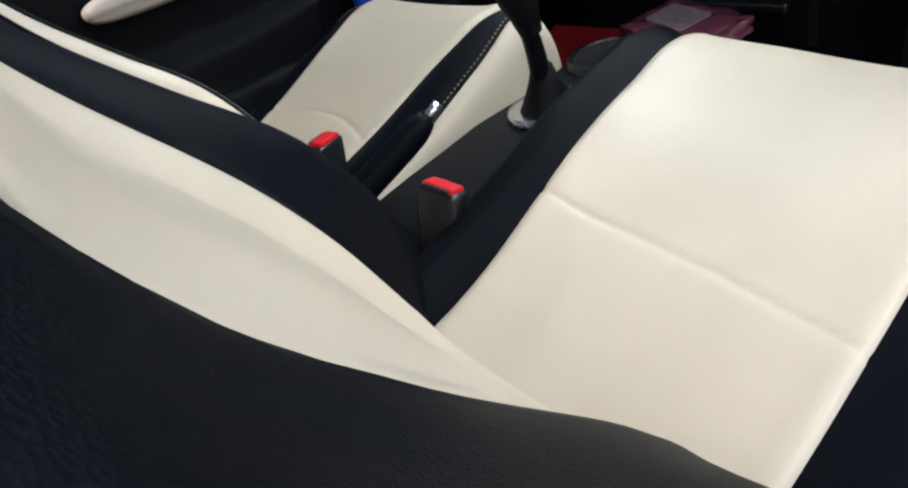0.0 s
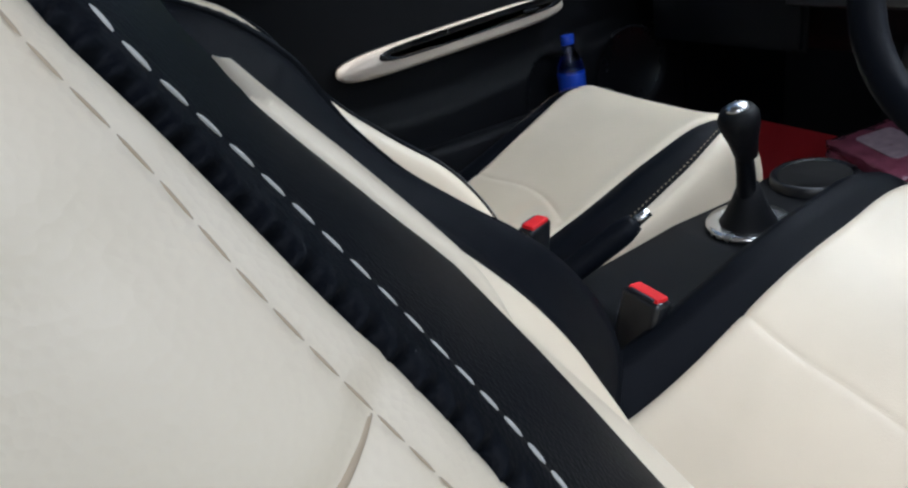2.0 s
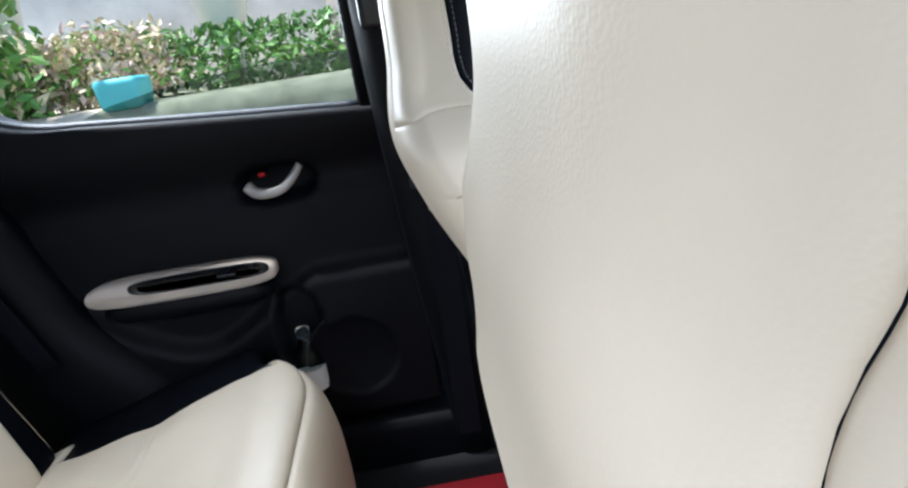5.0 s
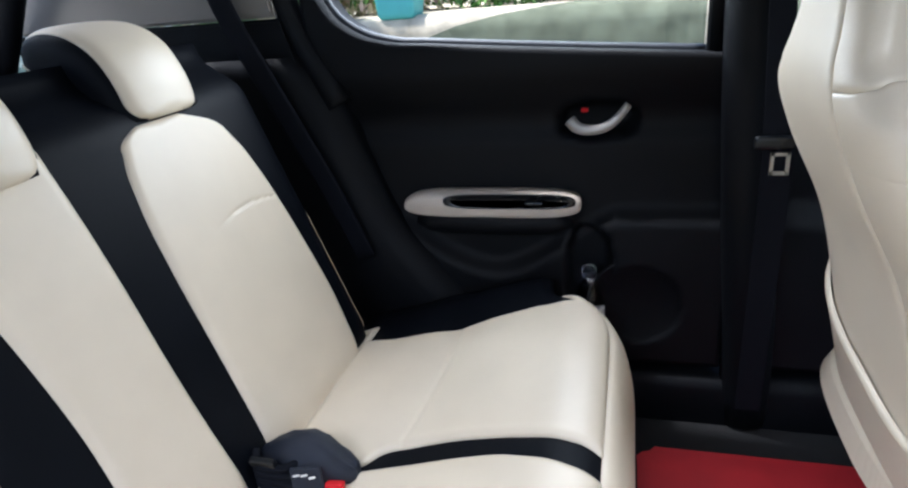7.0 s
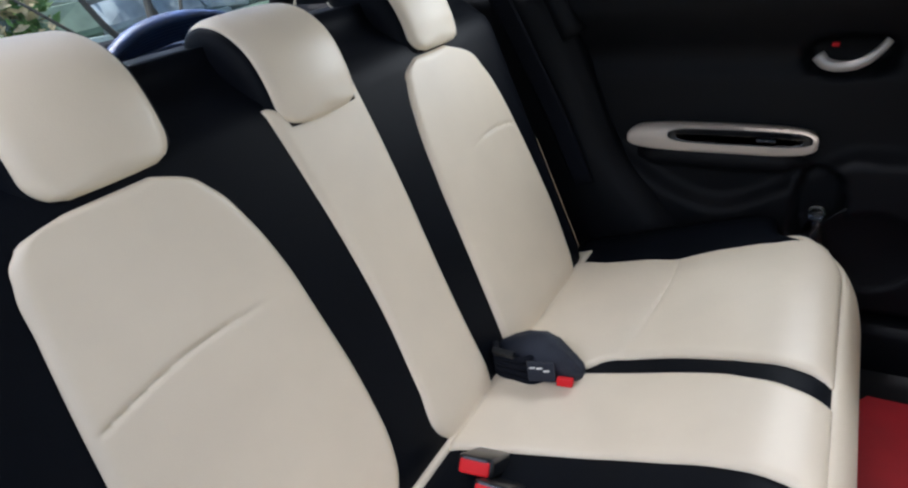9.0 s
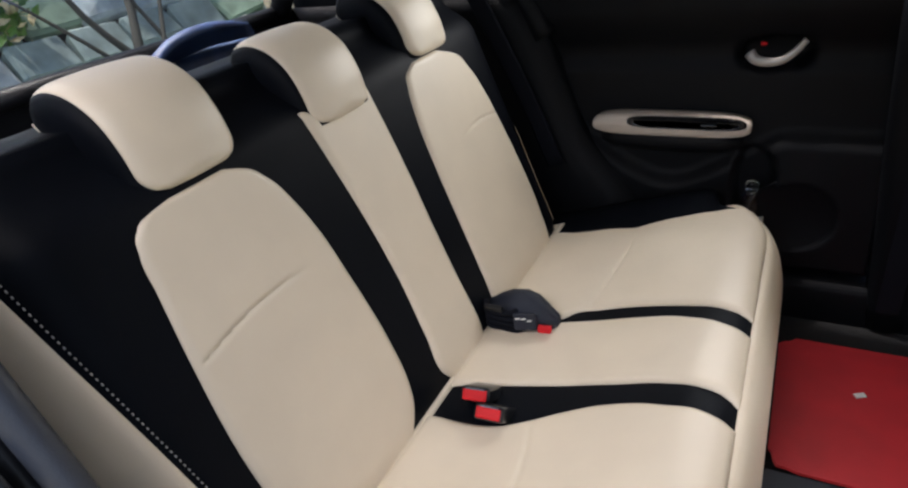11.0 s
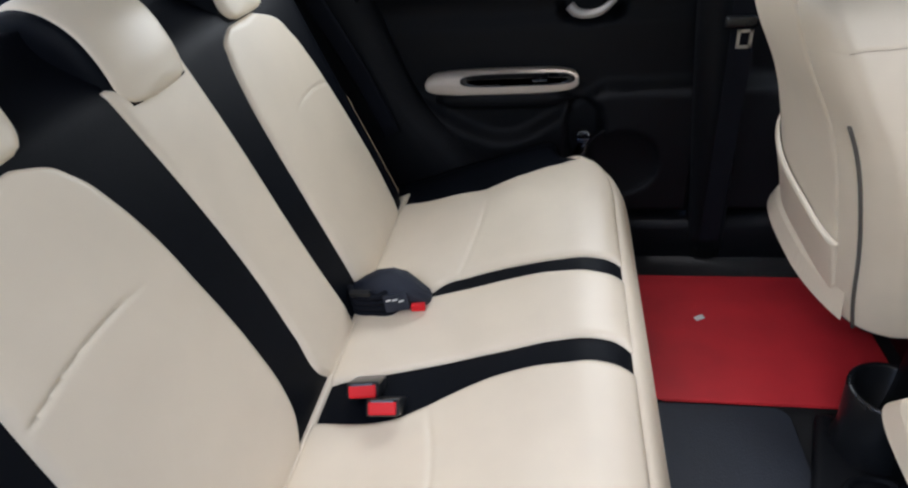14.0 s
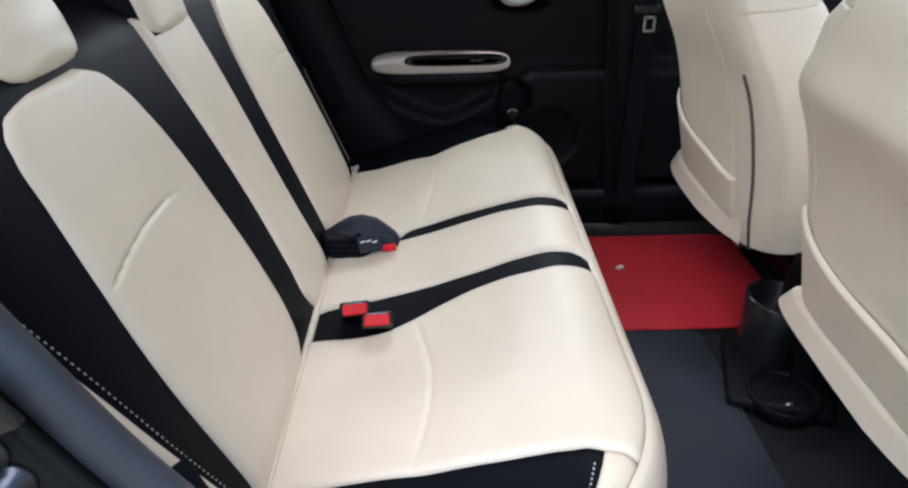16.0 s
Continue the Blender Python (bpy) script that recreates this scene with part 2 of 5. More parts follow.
def stitches(name, pts, normals, mat, parent, length=0.006, gap=0.004, rad=0.0009, label=""):
    """A row of thread stitches along a line."""
    pts, normals = np.array(pts, float), np.array(normals, float)
    t = np.r_[0, np.cumsum(np.linalg.norm(np.diff(pts, axis=0), axis=1))]
    verts, faces = [], []
    s = 0.0
    while s + length < t[-1]:
        a, b, nn = [np.array([np.interp(x, t, arr[:, k]) for k in range(3)]) for x, arr in ((s, pts), (s + length, pts), (s + length / 2, normals))]
        d = (b - a) / (np.linalg.norm(b - a) + 1e-9)
        side = np.cross(d, nn)
        side /= np.linalg.norm(side) + 1e-9
        base = len(verts)
        for f, w in ((0.0, 0.3), (0.2, 0.9), (0.5, 1.0), (0.8, 0.9), (1.0, 0.3)):
            c = a + (b - a) * f
            for ang in (0, 1.05, 2.1, 3.14):
                verts.append(c + rad * w * (np.cos(ang) * side * 1.2 + np.sin(ang) * nn * 1.3))
        for j in range(4):
            for i in range(3):
                k = base + j * 4 + i
                faces.append((k, k + 1, k + 5, k + 4))
        s += length + gap
    ob = mesh_part(name, verts, faces, mat, parent, label)
    return tagged(ob, kind="stuff")


# ---- the car's shell ----
GROUND = -0.38
DOOR_X = -0.722

floor = box("floor", (1.5, 2.95, 0.04), (0, 1.0, -0.032), CARPET_AND_FILL, bevel=0.0)
tagged(floor, "black carpeted floor of the car cabin", "floor", kind="structure")

# window sill line, rear and front doors
rear_sill = spline([-0.055, -0.03, -0.005, 0.03, 0.06, 0.11, 0.20, 0.42, 0.72], [1.0, 0.92, 0.873, 0.842, 0.826, 0.813, 0.805, 0.787, 0.765])
front_sill = spline([0.80, 1.0, 1.25, 1.7, 2.05], [0.80, 0.795, 0.79, 0.80, 0.84])


def oval(y, z, cy, cz, ry, rz, p=2.6):
    return (np.abs((y - cy) / ry) ** p + np.abs((z - cz) / rz) ** p)


def rear_door_x(Y, Z):
    """Inner face of the rear door: padded top, recessed middle, bulged pocket below."""
    x = np.full_like(Y, DOOR_X)
    x = x + 0.035 * sstep(0.66, 0.76, Z) - 0.012 * sstep(0.60, 0.64, Z) * (1 - sstep(0.64, 0.70, Z))
    low = spline([0.10, 0.2, 0.3, 0.45, 0.55], [0.44, 0.37, 0.335, 0.40, 0.46])(Y)
    x = x + 0.03 * (1 - sstep(low - 0.02, low + 0.02, Z))
    x = x - 0.05 * (1 - sstep(0.8, 1.1, oval(Y, Z, 0.515, 0.645, 0.075, 0.035)))
    x = x - 0.012 * (1 - sstep(0.85, 1.0, oval(Y, Z, 0.60, 0.265, 0.085, 0.085, 2.0)))
    x = x - 0.05 * (1 - sstep(0.75, 1.15, oval(Y, Z, 0.50, 0.345, 0.045, 0.085)))
    return x


def front_door_x(Y, Z):
    x = np.full_like(Y, DOOR_X - 0.005)
    x = x + 0.035 * sstep(0.70, 0.80, Z)
    x = x + 0.03 * (1 - sstep(0.42, 0.47, Z + 0.02 * np.sin(Y * 6)))
    x = x - 0.05 * (1 - sstep(0.8, 1.1, oval(Y, Z, 1.60, 0.69, 0.085, 0.042)))
    x = x - 0.06 * (1 - sstep(0.8, 1.1, oval(Y, Z, 1.66, 0.35, 0.07, 0.1)))
    x = x - 0.012 * (1 - sstep(0.85, 1.0, oval(Y, Z, 1.88, 0.36, 0.1, 0.1, 2.0)))
    return x


def door_panel(name, fx, sill, y0, y1, zlow, parent, ny=90, nz=70):
    ys = np.linspace(y0, y1, ny)
    v = np.linspace(0, 1, nz)
    Y = np.repeat(ys[:, None], nz, 1)
    Z = zlow + (sill(ys)[:, None] - zlow) * v[None]
    X = fx(Y, Z)
    P = np.stack([X, Y, Z], 2)
    ring = np.stack([np.full(ny, DOOR_X - 0.07), ys, sill(ys) + 0.004], 1)
    back = np.stack([np.full(ny, DOOR_X - 0.07), ys, np.full(ny, zlow)], 1)
    rows = [np.concatenate([P[j], ring[j:j + 1], back[j:j + 1]]) for j in range(ny)]
    return loft(name, rows, TRIM, parent)


def armrest(parent, cy, y0, y1, z, rise, name="armrest"):
    """A beige pull with a black recessed grip."""
    n = 40
    a = np.linspace(0, 2 * np.pi, n, endpoint=False)
    L, H = (y1 - y0) / 2, 0.027
    def loop(scale_l, scale_h, x):
        c, s = np.cos(a), np.sin(a)
        yy = (y0 + y1) / 2 + (L * scale_l) * np.sign(c) * np.abs(c) ** 0.45
        zz = z + (H * scale_h) * np.sign(s) * np.abs(s) ** 0.7 + rise * (yy - y0) / (y1 - y0)
        return np.stack([np.full(n, x), yy, zz], 1)
    loft(name, [loop(0.97, 0.9, DOOR_X - 0.01), loop(1.0, 1.0, DOOR_X + 0.02), loop(1.0, 1.0, DOOR_X + 0.042), loop(0.985, 0.85, DOOR_X + 0.052), loop(0.96, 0.6, DOOR_X + 0.056)], BEIGE, parent, "beige plastic armrest")
    def slot(k, x, dz):
        c, s = np.cos(a), np.sin(a)
        yy = (y0 + y1) / 2 + 0.040 + (L - 0.052) * k * np.sign(c) * np.abs(c) ** 0.4
        zz = z + 0.004 + dz + 0.0150 * k * np.sign(s) * np.abs(s) ** 0.7 + rise * (yy - y0) / (y1 - y0)
        return np.stack([np.full(n, x), yy, zz], 1)
    loft("grip_recess", [slot(1.0, DOOR_X + 0.05, 0.008), slot(1.02, DOOR_X + 0.058, 0.009), slot(0.95, DOOR_X + 0.06, 0.009), slot(0.9, DOOR_X + 0.056, 0.009)], GLOSSY, parent, "black recessed grip")
    box("window_switch", (0.012, 0.035, 0.006), (DOOR_X + 0.062, y1 - 0.09, z + 0.012 + rise * 0.75), GLOSSY, parent, bevel=0.002)


def inner_handle(parent, cy, cz, size=1.0):
    """A curved silver lever in a black cup."""
    pts = curve_pts([(0, -0.052, -0.004), (0.006, -0.04, -0.016), (0.012, -0.012, -0.021), (0.014, 0.018, -0.014), (0.012, 0.04, 0.004), (0.005, 0.056, 0.024)], 22) * size
    pts += np.array((DOOR_X + 0.012, cy, cz))
    tube("door_handle", pts, 0.0075 * size * np.r_[np.linspace(1.35, 1.1, 8), np.linspace(1.1, 0.8, 14)], SILVER, parent, "silver curved door lever", n=12, flat=1.25)
    box("lock_knob", (0.010, 0.014, 0.008), (DOOR_X - 0.016, cy - 0.026, cz + 0.010), REDBTN if size < 1.05 else GLOSSY, parent, "red-marked lock knob", bevel=0.003)


rear_door = thing("rear_door", "closed left rear car door with black trim and beige armrest", "car door")
door_panel("door_trim", rear_door_x, rear_sill, -0.055, 0.765, 0.13, rear_door)
armrest(rear_door, 0.3, 0.118, 0.486, 0.487, 0.0)
inner_handle(rear_door, 0.515, 0.655)
loft("armrest_underside", [np.stack([DOOR_X + 0.028 + 0.026 * k * np.cos(a), np.full(12, y), 0.447 + 0.028 * k * np.sin(a)], 1) for a in [np.linspace(0, 2 * np.pi, 12, endpoint=False)] for y, k in ((0.14, 0.3), (0.17, 0.8), (0.3, 1.0), (0.43, 0.9), (0.47, 0.3))], TRIM, rear_door)
lathe("speaker_ring", [(0.094, 0.003), (0.098, 0.006), (0.102, 0.006), (0.104, 0)], (DOOR_X + 0.018, 0.60, 0.265), TRIM, rear_door, m=pose(0, 0, 0, 0, 90, 0))

# glass, lowered part of the way, its upper edge slanting
slab("window_glass", [(0.12, 0.79), (0.70, 0.752), (0.702, 0.872), (0.53, 0.868), (0.42, 0.860), (0.33, 0.850), (0.24, 0.834), (0.17, 0.812)], 0.004, TINT, rear_door, "tinted window glass, lowered", at=DOOR_X - 0.035, bevel=0).visible_shadow = False
tube("window_seal", curve_pts([(DOOR_X - 0.012, y, float(rear_sill(y)) + 0.002) for y in (-0.05, -0.03, 0.0, 0.03, 0.06, 0.11, 0.20, 0.42, 0.70)], 40), 0.009, RUBBER, rear_door, "black rubber window seal")
# frame of the window: rear slope, top rail, front post
tube("window_frame", curve_pts([(DOOR_X - 0.01, -0.052, 1.0), (DOOR_X + 0.01, -0.03, 1.06), (DOOR_X + 0.06, 0.10, 1.15), (DOOR_X + 0.10, 0.35, 1.19), (DOOR_X + 0.11, 0.70, 1.20)], 30), 0.022, TRIM, rear_door, n=8)
tube("window_post", [(DOOR_X, 0.718, 0.75), (DOOR_X + 0.03, 0.714, 0.95), (DOOR_X + 0.10, 0.70, 1.2)], 0.017, TRIM, rear_door, n=8)

front_door = thing("front_door", "closed left front car door with black trim and beige armrest", "car door")
door_panel("door_trim", front_door_x, front_sill, 0.80, 2.05, 0.13, front_door, ny=110)
armrest(front_door, 1.4, 1.155, 1.69, 0.545, 0.02)
inner_handle(front_door, 1.60, 0.70, 1.15)
lathe("speaker_ring", [(0.098, 0.003), (0.101, 0.006), (0.106, 0.006), (0.108, 0)], (DOOR_X + 0.015, 1.88, 0.36), GLOSSY, front_door, m=pose(0, 0, 0, 0, 90, 0))
box("door_pocket", (0.07, 0.62, 0.16), (DOOR_X + 0.025, 1.5, 0.26), TRIM, front_door, bevel=0.02)
slab("window_glass", [(0.82, 0.79), (2.03, 0.80), (1.9, 0.98), (1.6, 1.15), (0.83, 1.19)], 0.004, TINT, front_door, "tinted window glass", at=DOOR_X - 0.035, bevel=0).visible_shadow = False
tube("window_seal", curve_pts([(DOOR_X - 0.012, y, float(front_sill(y)) + 0.002) for y in (0.80, 1.0, 1.25, 1.7, 2.05)], 24), 0.009, RUBBER, front_door)

# pillars, roof, hatch: the left side; the right side has its doors open
def pillar(name, pts, radius, label, mat=TRIM, flat=1.0):
    return tagged(tube(name, curve_pts(pts, 20), radius, mat, n=12, flat=flat), label, "pillar", kind="structure")


pillar("wall_b_pillar_left", [(-0.715, 0.825, 0.0), (-0.700, 0.815, 0.2), (-0.690, 0.795, 0.45), (-0.685, 0.775, 0.75), (-0.66, 0.765, 1.0), (-0.58, 0.75, 1.2)], 0.05, "black plastic door pillar with a seat belt")
pillar("wall_b_pillar_right", [(0.73, 0.74, -0.05), (0.73, 0.745, 0.4), (0.72, 0.75, 0.75), (0.66, 0.755, 1.0), (0.56, 0.75, 1.2)], 0.042, "black door pillar beside the driver seat")
pillar("wall_a_pillar_left", [(-0.72, 2.03, 0.75), (-0.67, 1.8, 0.98), (-0.57, 1.5, 1.2)], 0.035, "black windscreen pillar")
pillar("wall_a_pillar_right", [(0.70, 2.05, 0.75), (0.64, 1.8, 0.98), (0.54, 1.5, 1.2)], 0.035, "black windscreen pillar")

# rear quarter trim between rear seat and door
quarter = thing("rear_quarter_trim", "black plastic trim beside the rear seat", "car trim")
def quarter_side(sgn, parent):
    zs = np.linspace(0.0, 0.80, 24)
    edge = spline([0.0, 0.316, 0.45, 0.605, 0.75, 0.857], [0.36, 0.205, 0.098, 0.036, -0.022, -0.11])
    rows = []
    for z in zs:
        y1 = float(edge(z))
        ys = np.linspace(-0.75, y1, 14)
        x = sgn * (-0.660 - 0.02 * sstep(y1 - 0.05, y1, ys))
        rows.append(np.concatenate([np.stack([x, ys, np.full(14, z)], 1), [[sgn * -0.76, y1, z], [sgn * -0.76, -0.75, z]]]))
    return loft("quarter_panel", rows, TRIM, parent)
quarter_side(1, quarter)
cwall = thing("wall_rear_quarter_left", "rear side wall, black below and grey cloth above", "car wall", kind="structure")
slab("lower_trim", [(-0.76, 0.0), (-0.10, 0.0), (-0.05, 0.70), (-0.09, 0.875), (-0.76, 0.875)], 0.03, TRIM, cwall, at=-0.700, bevel=0.006)
slab("upper_lining", [(-0.76, 0.877), (-0.10, 0.877), (-0.11, 0.95), (-0.04, 1.06), (0.0, 1.22), (-0.5, 1.22)], 0.03, LINER, cwall, "grey cloth lining", at=-0.690, bevel=0.006)
rbelt = thing("rear_seat_belt", "black seat belt over the rear seat corner", "seat belt")
tube("webbing", curve_pts([(-0.63, -0.23, 1.05), (-0.63, -0.195, 0.92), (-0.632, -0.10, 0.70), (-0.635, -0.02, 0.52), (-0.64, 0.03, 0.38)], 20), 0.024, WEBBING, rbelt, "black belt webbing", n=8, flat=0.12)
box("belt_guide", (0.020, 0.016, 0.070), (-0.648, -0.236, 1.055), GLOSSY, rbelt, "black belt guide", bevel=0.005, rot=(14, 0, 0))
pillar("wall_c_pillar_left_trim", [(-0.69, 0.00, 0.70), (-0.70, -0.075, 0.84), (-0.695, -0.10, 0.95), (-0.66, -0.05, 1.08), (-0.60, 0.1, 1.17)], 0.028, "black door opening trim")

ceiling = box("ceiling", (1.26, 2.03, 0.04), (0, 0.59, 1.235), LINER, bevel=0.015)
tagged(ceiling, "pale cloth headliner of the car", "ceiling", kind="structure")
roof = box("wall_roof_skin", (1.30, 2.08, 0.015), (0, 0.59, 1.27), BODY, bevel=0.005)
tagged(roof, "painted steel roof skin", "roof", kind="structure")

# parcel shelf and hatch with rear window
shelf = thing("parcel_shelf", "black shelf behind the rear seat", "parcel shelf")
slab("shelf_board", [(-0.64, -0.21), (0.64, -0.21), (0.62, -0.74), (-0.62, -0.74)], 0.02, CARPET_AND_FILL, shelf, axis="z", at=0.72)
tube("shelf_edge", [(-0.6, -0.22, 0.745), (0, -0.23, 0.745), (0.6, -0.22, 0.745)], 0.012, TRIM, shelf)
hatch = thing("wall_hatch", "black tailgate with a raked rear window", "tailgate", kind="structure")
slab("hatch_trim", [(-0.69, 0.0), (0.69, 0.0), (0.67, 0.80), (-0.67, 0.80)], 0.05, TRIM, hatch, axis="y", at=-0.80)
tube("hatch_frame", curve_pts([(-0.60, -0.75, 0.80), (-0.57, -0.60, 1.0), (-0.50, -0.42, 1.2)], 10), 0.03, TRIM, hatch)
tube("hatch_frame", curve_pts([(0.60, -0.75, 0.80), (0.57, -0.60, 1.0), (0.50, -0.42, 1.2)], 10), 0.03, TRIM, hatch)
tube("hatch_sill", [(-0.62, -0.75, 0.80), (0.0, -0.76, 0.80), (0.62, -0.75, 0.80)], 0.022, TRIM, hatch)
mesh_part("rear_window", [(-0.59, -0.75, 0.81), (0.59, -0.75, 0.81), (0.5, -0.43, 1.2), (-0.5, -0.43, 1.2), (-0.59, -0.754, 0.812), (0.59, -0.754, 0.812), (0.5, -0.434, 1.202), (-0.5, -0.434, 1.202)],
          [(3, 2, 1, 0), (4, 5, 6, 7), (1, 5, 4, 0), (2, 6, 5, 1), (3, 7, 6, 2), (0, 4, 7, 3)], PANE, hatch, "clear rear window glass", False).visible_shadow = False

# dashboard and windscreen, front of the cabin
CHROMELINE = material("grey_satin_trim", (0.20, 0.20, 0.21), 0.4, metal=0.3, vary=0.05)
dash = thing("dashboard", "black plastic dashboard with a grey seam line", "dashboard")
dprof = [(2.25, 0.80), (2.05, 0.83), (1.90, 0.80), (1.845, 0.745), (1.835, 0.70), (1.85, 0.66), (1.90, 0.60), (1.92, 0.54), (1.95, 0.46), (2.05, 0.40), (2.25, 0.38)]
loft("dash_body", [[(x, y, z) for y, z in dprof] for x in np.linspace(-0.73, 0.70, 12)], TRIM, dash)
tube("dash_trim_line", [(-0.655, 1.848, 0.690), (-0.53, 1.838, 0.645), (-0.40, 1.838, 0.622), (-0.25, 1.848, 0.603)], 0.0032, CHROMELINE, dash, "thin grey dash line")
box("glovebox_latch", (0.07, 0.012, 0.018), (-0.432, 1.868, 0.563), RUBBER, dash, "grey glovebox latch", bevel=0.003, rot=(-30, 0, 0))
slab("glovebox_lid", [(-0.62, 0.44), (-0.22, 0.44), (-0.22, 0.585), (-0.62, 0.60)], 0.02, TRIM, dash, axis="y", at=1.885, bevel=0.008)
firewall = slab("wall_firewall", [(-0.76, -0.02), (0.74, -0.02), (0.74, 0.82), (-0.76, 0.82)], 0.03, CARPET_AND_FILL, axis="y", at=2.42)
tagged(firewall, "black carpeted bulkhead of the footwells", "bulkhead", kind="structure")
screen = mesh_part("window_windscreen", [(-0.62, 2.1, 0.83), (0.62, 2.1, 0.83), (0.52, 1.5, 1.21), (-0.52, 1.5, 1.21), (-0.62, 2.104, 0.834), (0.62, 2.104, 0.834), (0.52, 1.504, 1.214), (-0.52, 1.504, 1.214)],
                   [(0, 1, 2, 3), (7, 6, 5, 4), (0, 4, 5, 1), (1, 5, 6, 2), (2, 6, 7, 3), (3, 7, 4, 0)], PANE, None, "", False)
screen.visible_shadow = False
tagged(screen, "clear raked windscreen glass", "windscreen", kind="structure")

for sgn, nm in ((-1, "left"), (1, "right")):
    k_ = slab("wall_kick_panel_" + nm, [(2.0, 0.0), (2.45, 0.0), (2.45, 0.84), (2.0, 0.84)], 0.03, TRIM, axis="x", at=sgn * 0.725 - 0.015)
    tagged(k_, "black plastic footwell side panel", "footwell panel", kind="structure")

# sills along both sides
for sgn, nm in ((-1, "left"), (1, "right")):
    s_ = box("wall_sill_" + nm, (0.10, 2.7, 0.15), (sgn * 0.735, 1.05, 0.03), TRIM, bevel=0.03)
    tagged(s_, "black plastic door sill trim", "door sill", kind="structure")
bm_wall = slab("wall_side_left", [(-0.76, -0.1), (2.4, -0.1), (2.4, 0.14), (-0.76, 0.14)], 0.03, BODY, axis="x", at=-0.83)
tagged(bm_wall, "silver painted outer side of the car", "car body", kind="structure")

# right rear door opening: painted flange and rubber seal round the wheel arch
arch = thing("door_frame_right", "black rear door opening with a grey rubber seal", "door frame", kind="structure")
apts = [(0.655, -0.10, 1.02), (0.660, -0.062, 0.86), (0.662, -0.020, 0.735), (0.663, 0.018, 0.640), (0.663, 0.052, 0.560), (0.662, 0.082, 0.50), (0.662, 0.125, 0.42), (0.66, 0.20, 0.28), (0.66, 0.30, 0.14), (0.66, 0.42, 0.07)]
tube("door_seal", curve_pts(apts, 50), 0.021, SEAL, arch, "grey rubber door seal", n=12, flat=0.8)
tube("painted_flange", curve_pts([(x + 0.018, y - 0.024, z) for x, y, z in apts], 50), 0.010, JAMB, arch, "black painted flange", n=10)
def quarter_right():
    rows = []
    edge = spline([0.07, 0.14, 0.28, 0.42, 0.52, 0.63, 0.72, 0.86, 1.02], [0.42, 0.30, 0.20, 0.125, 0.072, 0.022, -0.014, -0.062, -0.10])
    for z in np.linspace(0.07, 1.02, 28):
        y1 = float(edge(z)) - 0.02
        ys = np.linspace(-0.75, y1, 10)
        rows.append(np.concatenate([np.stack([np.full(10, 0.665), ys, np.full(10, z)], 1), np.stack([np.full(10, 0.70), ys[::-1], np.full(10, z)], 1)]))
    return loft("quarter_panel", rows, JAMB, arch)
quarter_right()
# striker plate, bolts and a cable on the painted jamb
box("striker_plate", (0.010, 0.040, 0.050), (0.702, 0.004, 0.650), GLOSSY, arch, "black striker plate", bevel=0.004, rot=(28, 0, 0))
tube("striker_loop", curve_pts([(0.704, 0.000, 0.662), (0.716, 0.004, 0.658), (0.717, 0.012, 0.648), (0.704, 0.014, 0.640)], 14), 0.0040, BOLT, arch, "steel striker loop", n=8)
for yy, zz, rr in ((-0.004, 0.611, 1.0), (0.006, 0.583, 0.95)):
    lathe("bolt", [(0.017 * rr, 0.0), (0.017 * rr, 0.004), (0.011 * rr, 0.007), (0.0105 * rr, 0.015), (0.006 * rr, 0.016), (0.0045 * rr, 0.011)], (0.701, yy, zz), BOLT, arch, "dark plated bolt head", n=18, m=pose(0, 0, 0, 0, 90, 0))
box("clip_tab", (0.006, 0.010, 0.014), (0.704, -0.028, 0.630), GLOSSY, arch, "small black clip", bevel=0.002, rot=(25, 0, 0))
tube("jamb_seam", curve_pts([(0.702, -0.075, 0.70), (0.702, -0.035, 0.635), (0.702, -0.012, 0.575), (0.702, 0.04, 0.50), (0.702, 0.10, 0.40)], 24), 0.0030, JAMB, arch, "sealed jamb seam", n=6)
tube("jamb_rib", curve_pts([(0.700, -0.14, 0.72), (0.704, -0.10, 0.64), (0.704, -0.07, 0.53), (0.700, -0.02, 0.42)], 24), 0.008, JAMB, arch, "pressed steel rib", n=8)


# ---- rear bench seat ----
def back_fn(X, S):
    """Front face of the rear backrest; S runs up the slope."""
    ax = np.abs(X - 0.012)
    b = -0.09 * sstep(0.50, 0.64, ax) ** 1.5 - 0.05 * sstep(0.49, 0.58, S) - 0.010 * (1 - sstep(-0.08, 0.0, S))
    b = b + 0.001 + 0.003 * np.sin(np.clip(S / 0.48, 0, 1) * np.pi) * np.cos(np.clip((ax - 0.31) / 0.18, -1, 1) * np.pi / 2)
    return np.stack([X, 0.055 - 0.332 * S + 0.943 * b, 0.30 + 0.943 * S + 0.332 * b], 2)


def table(xs, ys):
    """A straight-lined table of values."""
    return lambda v: np.interp(v, xs, ys)


def grooved(fn, line, depth=0.0035, width=0.006, reach=(0.22, 0.32, 0.451, 0.465)):
    """The surface fn with a sewn furrow v = line(u), which dies out inwards and short of the border."""
    def f(U, V):
        P = fn(U, V)
        g = depth * np.exp(-((V - line(U)) / width) ** 2) * sstep(reach[0], reach[1], np.abs(U)) * (1 - sstep(reach[2], reach[3], np.abs(U)))
        P[..., 1] -= g * 0.9
        P[..., 2] -= g * 0.35
        return P
    return f


